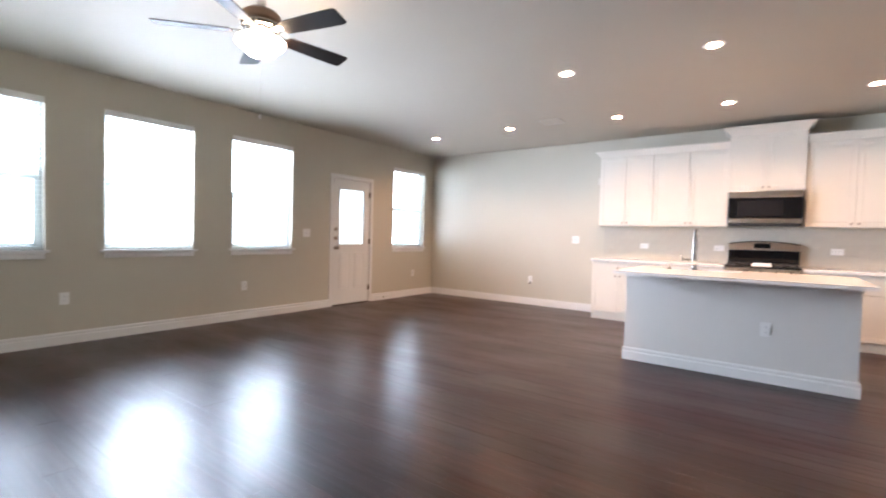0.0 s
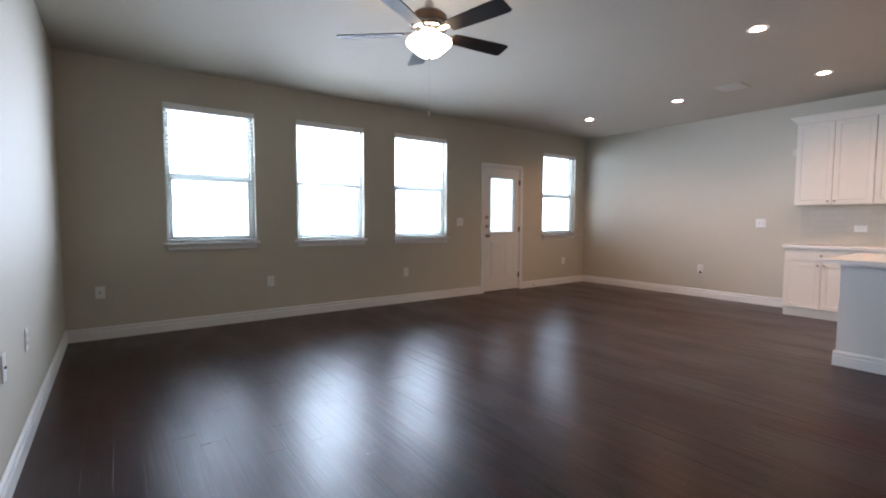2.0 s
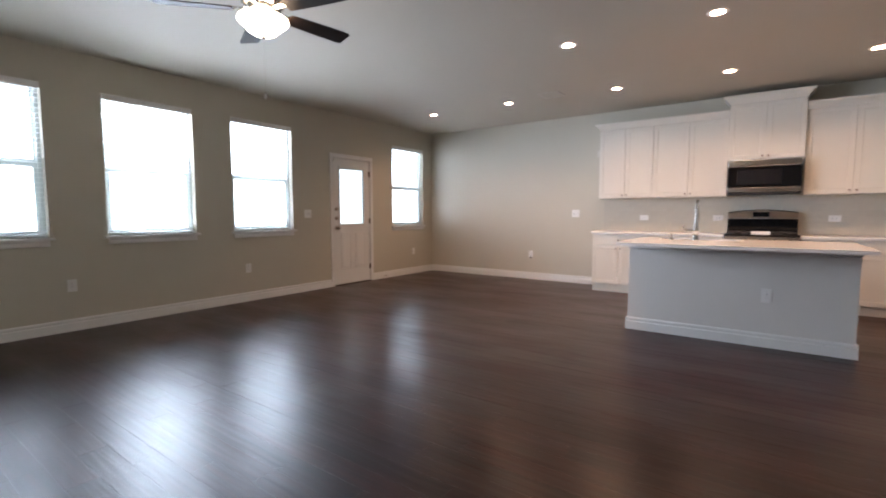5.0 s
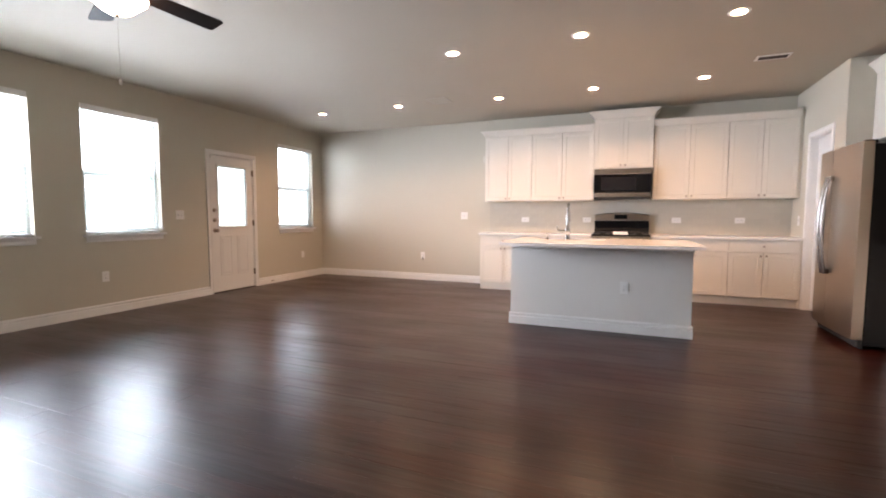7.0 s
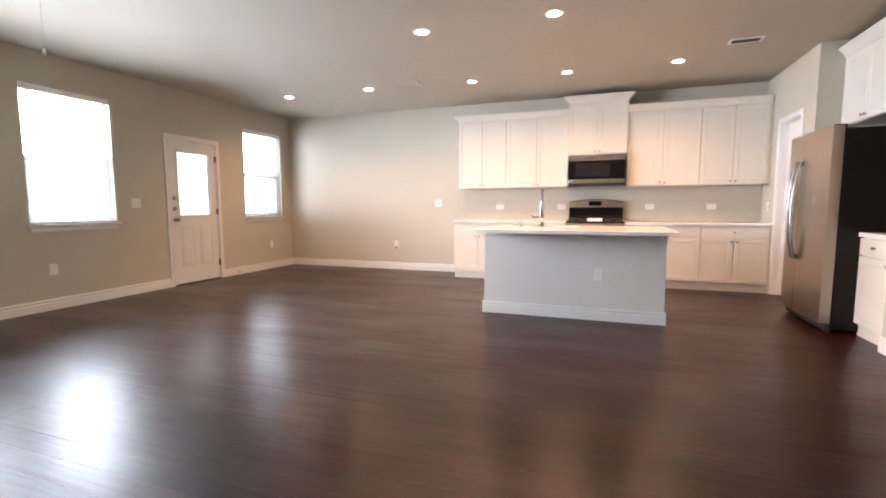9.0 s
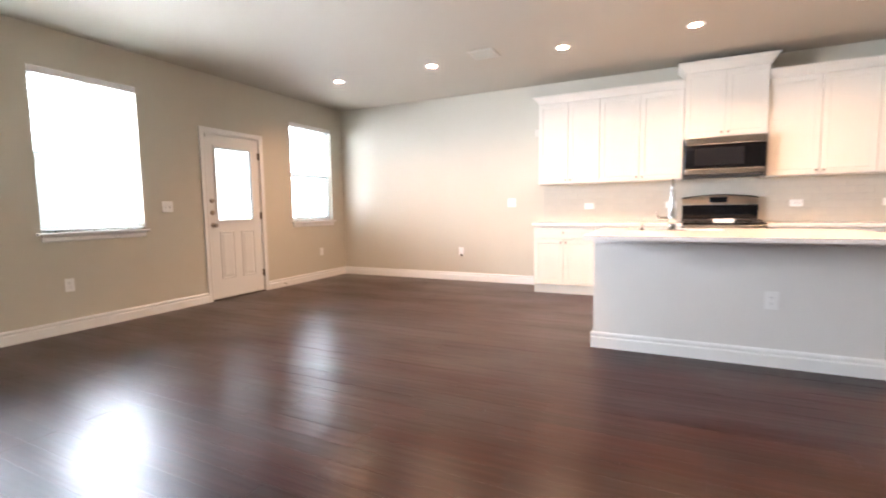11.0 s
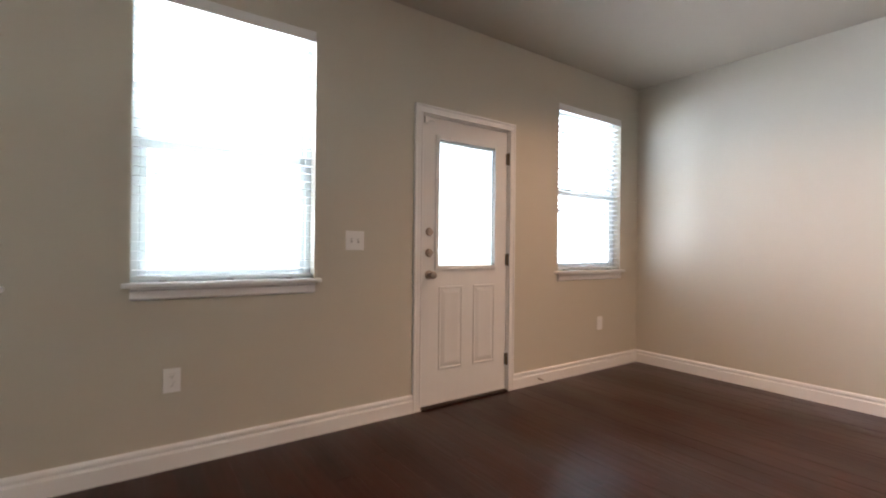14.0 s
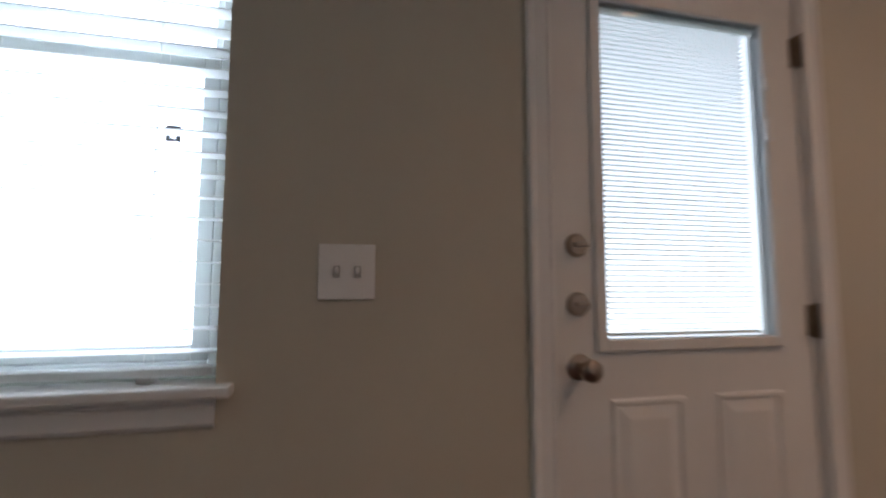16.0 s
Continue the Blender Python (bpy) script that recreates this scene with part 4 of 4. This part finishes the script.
# backguard with an arched top
bm = bmesh.new()
k = 16
fr, bk = [], []
for yy, row in ((0.515, fr), (0.585, bk)):
    row.append(bm.verts.new((0.0, yy, 1.125)))
    row.append(bm.verts.new((W, yy, 1.125)))
    for i in range(k + 1):
        u = 1 - i / k
        row.append(bm.verts.new((W * u, yy + (0.012 if yy < 0.55 else 0), 1.190 + 0.036 * (1 - (2 * u - 1) ** 2))))
for i in range(len(fr)):
    bm.faces.new((fr[i], fr[(i + 1) % len(fr)], bk[(i + 1) % len(fr)], bk[i]))
bm.faces.new(fr)
bm.faces.new(bk[::-1])
bg = part("backguard", bm, M_STEEL, rg, "brushed stainless backguard with an arched top")
bm = bmesh.new()
for i in range(k):
    u0, u1 = i / k, (i + 1) / k
    z0, z1 = [1.190 + 0.036 * (1 - (2 * u - 1) ** 2) for u in (u0, u1)]
    q = [bm.verts.new((W * u, yy, zz + d)) for u, zz in ((u0, z0), (u1, z1)) for yy in (0.522, 0.588) for d in (0.001, 0.012)]
    for f in ((0, 1, 5, 4), (2, 3, 7, 6), (1, 3, 7, 5), (0, 2, 6, 4)):
        bm.faces.new([q[n] for n in f])
bmesh.ops.remove_doubles(bm, verts=bm.verts, dist=1e-5)
part("backguard_cap", bm, M_BLACK, bg, "black top edge")
bm = boxed(0.29, 0.47, 0.513, 0.522, 1.140, 1.205, 0.002, 1)
part("display", bm, M_BLACKGLASS, bg, "black glass display")
part("backguard_panel", boxed(0.0, W, 0.520, 0.588, 0.917, 1.112, 0.003, 1), M_BLACKGLASS, rg, "glossy black back panel")
card = thing("paper_card", pose(-0.048, 6.9415, 0.9175), "white folded paper card standing on the cooktop edge", "paper")
bm = bmesh.new()
for s in (0, 1):
    box(bm, -0.098, 0.098, -0.0006, 0.0006, 0, 0.045)
    vs = list(bm.verts)[-8:]
    bmesh.ops.transform(bm, matrix=pose(0, 0.026 if s else 0, 0, 17 if s else -17, 0, 0), verts=vs)
part("sheet", bm, M_PAPER, card)

# ---- island ----
IX0, IX1, IY0, IY1 = -1.125, 0.645, 4.84, 5.64
isl = thing("kitchen_island", pose((IX0 + IX1) / 2, IY0, 0), "kitchen island with pale grey panel front and white baseboard", "island")
W2 = (IX1 - IX0) / 2
D = IY1 - IY0
part("front_panel", boxed(-W2, W2, 0, 0.11, 0.0, 0.882, 0.002, 1), M_ISLE, isl, "pale grey front panel, lightened for daylight")
part("side_panel", boxed(-W2, -W2 + 0.02, 0.111, D, 0.0, 0.873, 0.002, 1), M_CAB, isl, "white painted side panel")
part("side_panel", boxed(W2 - 0.02, W2, 0.111, D, 0.0, 0.873, 0.002, 1), M_CAB, isl, "white painted side panel")
part("body", boxed(-W2 + 0.021, W2 - 0.021, 0.112, D - 0.022, 0.105, 0.60), M_CAB, isl)
for k in range(3):
    w = (2 * W2 - 0.042) / 3
    bm = bmesh.new()
    shaker(bm, 0.003, w - 0.003, 0.115, 0.862, 0)
    bmesh.ops.transform(bm, matrix=pose(-W2 + 0.021 + (k + 1) * w, D - 0.020, 0, 0, 0, 180), verts=bm.verts)
    part("door", bm, M_CAB, isl)
part("baseboard", prism(bmesh.new(), BASE, pose(-W2 - 0.016, 0, 0), 2 * W2 + 0.032), M_TRIM, isl, "white stepped baseboard")
for s, x in ((1, W2), (-1, -W2)):
    bm = bmesh.new()
    prof = [(-u, v) for u, v in BASE]
    a = [bm.verts.new((x + s * u, 0.0005, v)) for u, v in prof]
    b = [bm.verts.new((x + s * u, D, v)) for u, v in prof]
    for i in range(len(prof)):
        bm.faces.new((a[i], a[(i + 1) % len(prof)], b[(i + 1) % len(prof)], b[i]))
    bm.faces.new(a)
    bm.faces.new(b)
    part("baseboard", bm, M_TRIM, isl)
part("top_trim", boxed(-W2 - 0.008, W2 + 0.008, -0.014, -0.0005, 0.838, 0.882, 0.004), M_TRIM, isl, "white trim under the worktop")
plate("outlet", pose(0.038, IY0 - 0.0003, 0.462))

TX0, TX1, TY0, TY1, TZ0, TZ1 = -1.160, 0.692, 4.46, 5.68, 0.884, 0.914
SK = (-0.93, -0.18, 5.28, 5.60)      # sink cut-out
bm = bmesh.new()
xs, ys = [TX0, SK[0], SK[1], TX1], [TY0, SK[2], SK[3], TY1]
for i in range(3):
    for j in range(3):
        if (i, j) == (1, 1):
            continue
        for zz in (TZ0, TZ1):
            bm.faces.new([bm.verts.new(v) for v in ((xs[i], ys[j], zz), (xs[i + 1], ys[j], zz), (xs[i + 1], ys[j + 1], zz), (xs[i], ys[j + 1], zz))])
for x0, x1, y0, y1 in ((TX0, TX1, TY0, TY0), (TX0, TX1, TY1, TY1), (TX0, TX0, TY0, TY1), (TX1, TX1, TY0, TY1), (SK[0], SK[1], SK[2], SK[2]), (SK[0], SK[1], SK[3], SK[3]), (SK[0], SK[0], SK[2], SK[3]), (SK[1], SK[1], SK[2], SK[3])):
    bm.faces.new([bm.verts.new(v) for v in ((x0, y0, TZ0), (x1, y1, TZ0), (x1, y1, TZ1), (x0, y0, TZ1))])
bmesh.ops.remove_doubles(bm, verts=bm.verts, dist=1e-5)
bmesh.ops.dissolve_limit(bm, angle_limit=0.01, verts=bm.verts, edges=bm.edges)
top = new("island_worktop", finish("island_worktop", bm, M_QUARTZ))
tagged(top, "white quartz island worktop with a seating overhang", "worktop")
sink = thing("sink", pose(SK[0], SK[2], TZ0), "stainless undermount kitchen sink", "sink")
w, d, h = SK[1] - SK[0], SK[3] - SK[2], 0.21
bm = bmesh.new()
box(bm, -0.012, 0.0, -0.012, d + 0.012, -h, -0.002)
box(bm, w, w + 0.012, -0.012, d + 0.012, -h, -0.002)
box(bm, 0, w, -0.012, 0, -h, -0.002)
box(bm, 0, w, d, d + 0.012, -h, -0.002)
box(bm, -0.012, w + 0.012, -0.012, d + 0.012, -h - 0.01, -h)
part("basin", bm, M_SINK, sink)
part("drain", lathe(bmesh.new(), [(0, 0.003 - h), (0.035, 0.003 - h), (0.042, 0.0005 - h), (0, 0.0005 - h)], pose(w / 2, d / 2, 0), 20), M_CHROME, sink, smooth=True)

tap = thing("faucet", pose(-0.578, 5.235, TZ1), "tall chrome pull-down kitchen faucet", "faucet")
part("base_plate", boxed(-0.12, 0.12, -0.027, 0.027, 0.0, 0.006, 0.003), M_CHROME, tap)
body = lathe(bmesh.new(), [(0, 0.006), (0.034, 0.006), (0.034, 0.012), (0.028, 0.022), (0.027, 0.075), (0.031, 0.085), (0.031, 0.115), (0.027, 0.128), (0.0195, 0.20), (0.017, 0.30), (0.0185, 0.312), (0.0185, 0.322), (0.014, 0.33), (0, 0.33)], seg=28)
part("body", body, M_CHROME, tap, smooth=True)
arc = [(0, 0, 0.325)]
for k in range(0, 13):
    a = math.pi * k / 12
    arc.append((0, 0.056 - 0.056 * math.cos(a), 0.352 + 0.056 * math.sin(a)))
arc.append((0, 0.112, 0.31))
part("spout", tube(bmesh.new(), arc, 0.0135, 14), M_CHROME, tap, smooth=True)
part("spray_head", lathe(bmesh.new(), [(0, 0.312), (0.015, 0.312), (0.018, 0.27), (0.020, 0.20), (0.017, 0.19), (0, 0.19)], pose(0, 0.112, 0), 20), M_CHROME, tap, smooth=True)
lv = part("lever", tube(bmesh.new(), [(-0.018, 0, 0.10), (-0.060, -0.002, 0.099), (-0.092, -0.004, 0.101), (-0.108, -0.005, 0.112), (-0.114, -0.005, 0.135), (-0.115, -0.005, 0.152)], [0.018, 0.016, 0.013, 0.010, 0.009, 0.013], 14), M_CHROME, tap, smooth=True)
soap = thing("soap_dispenser", pose(-0.800, 5.235, TZ1), "small chrome soap dispenser beside the faucet", "soap dispenser")
part("body", lathe(bmesh.new(), [(0, 0), (0.02, 0), (0.018, 0.012), (0.011, 0.02), (0.011, 0.045), (0.014, 0.05), (0.014, 0.062), (0, 0.064)], seg=20), M_CHROME, soap, smooth=True)
part("nozzle", tube(bmesh.new(), [(0, 0, 0.056), (0, 0.03, 0.058), (0, 0.045, 0.05)], 0.005, 8), M_CHROME, soap, smooth=True)

# ---- fridge and its recess ----
FRX, FRY0, FRY1, FRH = 1.915, 5.030, 5.962, 1.835
fr = thing("refrigerator", pose(FRX, FRY1, 0, 0, 0, -90), "side-by-side stainless refrigerator with black sides", "refrigerator")
W = FRY1 - FRY0
part("body", boxed(0.004, W - 0.004, 0.100, 0.86, 0.03, FRH - 0.025, 0.006), M_BLACK, fr, "black cabinet")
seam = 0.368
for x0, x1, hx, nm in ((0.0, seam - 0.003, seam - 0.040, "freezer_door"), (seam + 0.003, W, seam + 0.040, "fridge_door")):
    bm = bmesh.new()
    k = 10
    lo, hi = [], []
    for zz, row in ((0.085, lo), (FRH, hi)):
        for i in range(k + 1):
            u = i / k
            xx = x0 + (x1 - x0) * u
            row.append(bm.verts.new((xx, 0.012 - 0.020 * (1 - (2 * (xx / W) - 1) ** 2), zz)))
        row.append(bm.verts.new((x1, 0.094, zz)))
        row.append(bm.verts.new((x0, 0.094, zz)))
    for i in range(len(lo)):
        bm.faces.new((lo[i], lo[(i + 1) % len(lo)], hi[(i + 1) % len(lo)], hi[i]))
    bm.faces.new(lo)
    bm.faces.new(hi)
    d = part(nm, bm, M_STEEL, fr, "brushed stainless door", smooth=True)
    pts = [(hx, -0.036 - 0.050 * (1 - (2 * k / 12 - 1) ** 2), 0.615 + 0.955 * k / 12) for k in range(13)]
    hd = part("handle", tube(bmesh.new(), pts, 0.0155, 14), M_BAR, d, "curved stainless bar handle", smooth=True)
    for z0, z1 in ((0.612, 0.660), (1.525, 1.573)):
        part("bracket", boxed(hx - 0.013, hx + 0.013, -0.050, -0.0055, z0, z1, 0.005), M_HANDLE, hd)
    if nm == "freezer_door":
        part("dispenser", boxed(0.075, 0.225, -0.012, 0.03, 0.90, 1.26, 0.008), M_BLACKGLASS, d, "black water and ice dispenser")
part("base_grille", boxed(0.01, W - 0.01, 0.06, 0.100, 0.012, 0.08, 0.004), M_SLOT, fr, "black base grille")
for x in (0.05, W - 0.05):
    part("hinge_cover", boxed(x - 0.03, x + 0.03, 0.03, 0.12, FRH - 0.024, FRH + 0.012, 0.006), M_BLACK, fr)
    for y in (0.10, 0.78):
        part("foot", rod(bmesh.new(), (x, y, 0.0), (x, y, 0.035), 0.02, seg=14), M_SLOT, fr)

base_cabinet(pose(2.20, 5.045, 0, 0, 0, -90), 0.50, doors=1, depth=NX - 2.20 - 0.012, label="white shaker base cabinet with one drawer and one door")
t = new("worktop", finish("worktop", boxed(2.165, NX - 0.004, NY + 0.004, 5.05, 0.874, 0.910, 0.004), M_QUARTZ))
tagged(t, "white quartz worktop beside the refrigerator", "worktop")
upper_cabinet(pose(2.355, PY - 0.004, 0, 0, 0, -90), 0.915, 1.945, 2.625, NX - 2.355 - 0.004, crown=0.10, flare=0.07, label="deep white shaker cabinet above the refrigerator")

# ---- outside ----
ground = structure("ground", boxed(-400, 400, -400, 400, -0.5, -0.20), M_GRASS, "green lawn outside the windows", "ground")
hs = thing("neighbour_house", pose(-24, 3, -0.2), "pale single-storey neighbouring house with a grey hipped roof", "house")
part("wall", boxed(-5, 5, -9, 9, 0, 2.9), M_SIDING, hs)
bm = bmesh.new()
a = [bm.verts.new(v) for v in ((-5.6, -9.6, 2.9), (5.6, -9.6, 2.9), (5.6, 9.6, 2.9), (-5.6, 9.6, 2.9))]
b = [bm.verts.new(v) for v in ((0, -5, 5.4), (0, 5, 5.4))]
bm.faces.new(a[::-1])
bm.faces.new((a[0], a[1], b[0]))
bm.faces.new((a[1], a[2], b[1], b[0]))
bm.faces.new((a[2], a[3], b[1]))
bm.faces.new((a[3], a[0], b[0], b[1]))
part("roof", bm, M_ROOF, hs)
for y in (-5.5, 0, 5.5):
    wd = part("window", boxed(5.0, 5.05, y - 0.9, y + 0.9, 0.9, 2.3), M_TRIM, hs)
    part("pane", boxed(5.045, 5.06, y - 0.8, y + 0.8, 1.0, 2.2), M_BLACKGLASS, wd)

# ---- floor boards ----
floor = structure("floor", boxed(WX - 0.1, HX + 0.1, HY - 0.1, KY + 0.1, -0.05, -0.014), M_SUB, "dark hand-scraped walnut plank floor with satin finish", "floor")
PW, PL = 0.125, 0.15


def plank_shape(length):
    """Corners of a plank with eased edges, x from 0 to length, y from 0 to PW."""
    e, dz = 0.0013, 0.0005
    lo = [(0, 0, -0.013), (length, 0, -0.013), (length, PW, -0.013), (0, PW, -0.013)]
    mid = [(x, y, -dz) for x, y, _ in lo]
    hi = [(e, e, 0), (length - e, e, 0), (length - e, PW - e, 0), (e, PW - e, 0)]
    return lo + mid + hi


PLANK_FACES = [(8, 9, 10, 11)] + [(a + k, a + (k + 1) % 4, a + 4 + (k + 1) % 4, a + 4 + k) for a in (0, 4) for k in range(4)]
plank_meshes = {}
rest_v, rest_f = [], []
rng = random.Random(7)
first = int((HY - SY) / PW) - 1
rows = int((KY - SY) / PW) + 2
for r in range(first, rows):
    y = SY + r * PW
    x, left = (WX - 0.003, 58) if y > 3.7 else (WX - 0.003, 82) if y > SY - 0.1 else (-1.05, 52)
    while left > 0:
        n = min(left, rng.choice((3, 4, 5, 6, 7, 8, 8, 9)))
        if left - n in (1, 2):
            n = left
        if n > 9:
            n = 5
        length = n * PL
        m = pose(x + length / 2, y + PW / 2, rng.uniform(-0.0006, 0.0002), rng.uniform(-0.24, 0.24), rng.uniform(-0.04, 0.04), 0) @ pose(-length / 2, -PW / 2, 0)
        cx, cy = x + length / 2, y + PW / 2
        if -4.9 < cx < 0.5 and -0.1 < cy < 4.3:
            if n not in plank_meshes:
                me = bpy.data.meshes.new("plank")
                me.from_pydata(plank_shape(length), [], PLANK_FACES)
                me.materials.append(M_PLANK)
                plank_meshes[n] = me
            p = new("plank", plank_meshes[n])
            p.parent, p.matrix_basis = floor, m
        else:
            k = len(rest_v)
            rest_v += [tuple(m @ Vector(v)) for v in plank_shape(length)]
            rest_f += [tuple(k + i for i in f) for f in PLANK_FACES]
        x += length
        left -= n
me = bpy.data.meshes.new("planks")
me.from_pydata(rest_v, [], rest_f)
me.materials.append(M_PLANKS)
far = new("planks", me)
far.parent = floor
far["kind"] = "stuff"

# ---- backsplash tiles ----
TW, TH, J = 0.152, 0.076, 0.0022


def tile_mesh(w, h):
    bm = boxed(0, w, -0.004, 0, 0, h, 0.0012, 1)
    return finish("tile", bm, M_TILE)


tile_cache = {}
for r in range(7):
    z0 = 0.9115 + r * (TH + J)
    h = min(TH, 1.419 - z0)
    if h < 0.01:
        continue
    x = -2.163 - (TW / 2 if r % 2 else 0)
    while x < PX - 0.004:
        a, b = max(x, -2.163), min(x + TW, PX - 0.004)
        if b - a > 0.012:
            key = (round(b - a, 4), round(h, 4))
            if key not in tile_cache:
                tile_cache[key] = tile_mesh(b - a, h)
            t = new("tile", tile_cache[key])
            t.parent = splash
            t.location = (a, KY - 0.0041, z0)
        x += TW + J
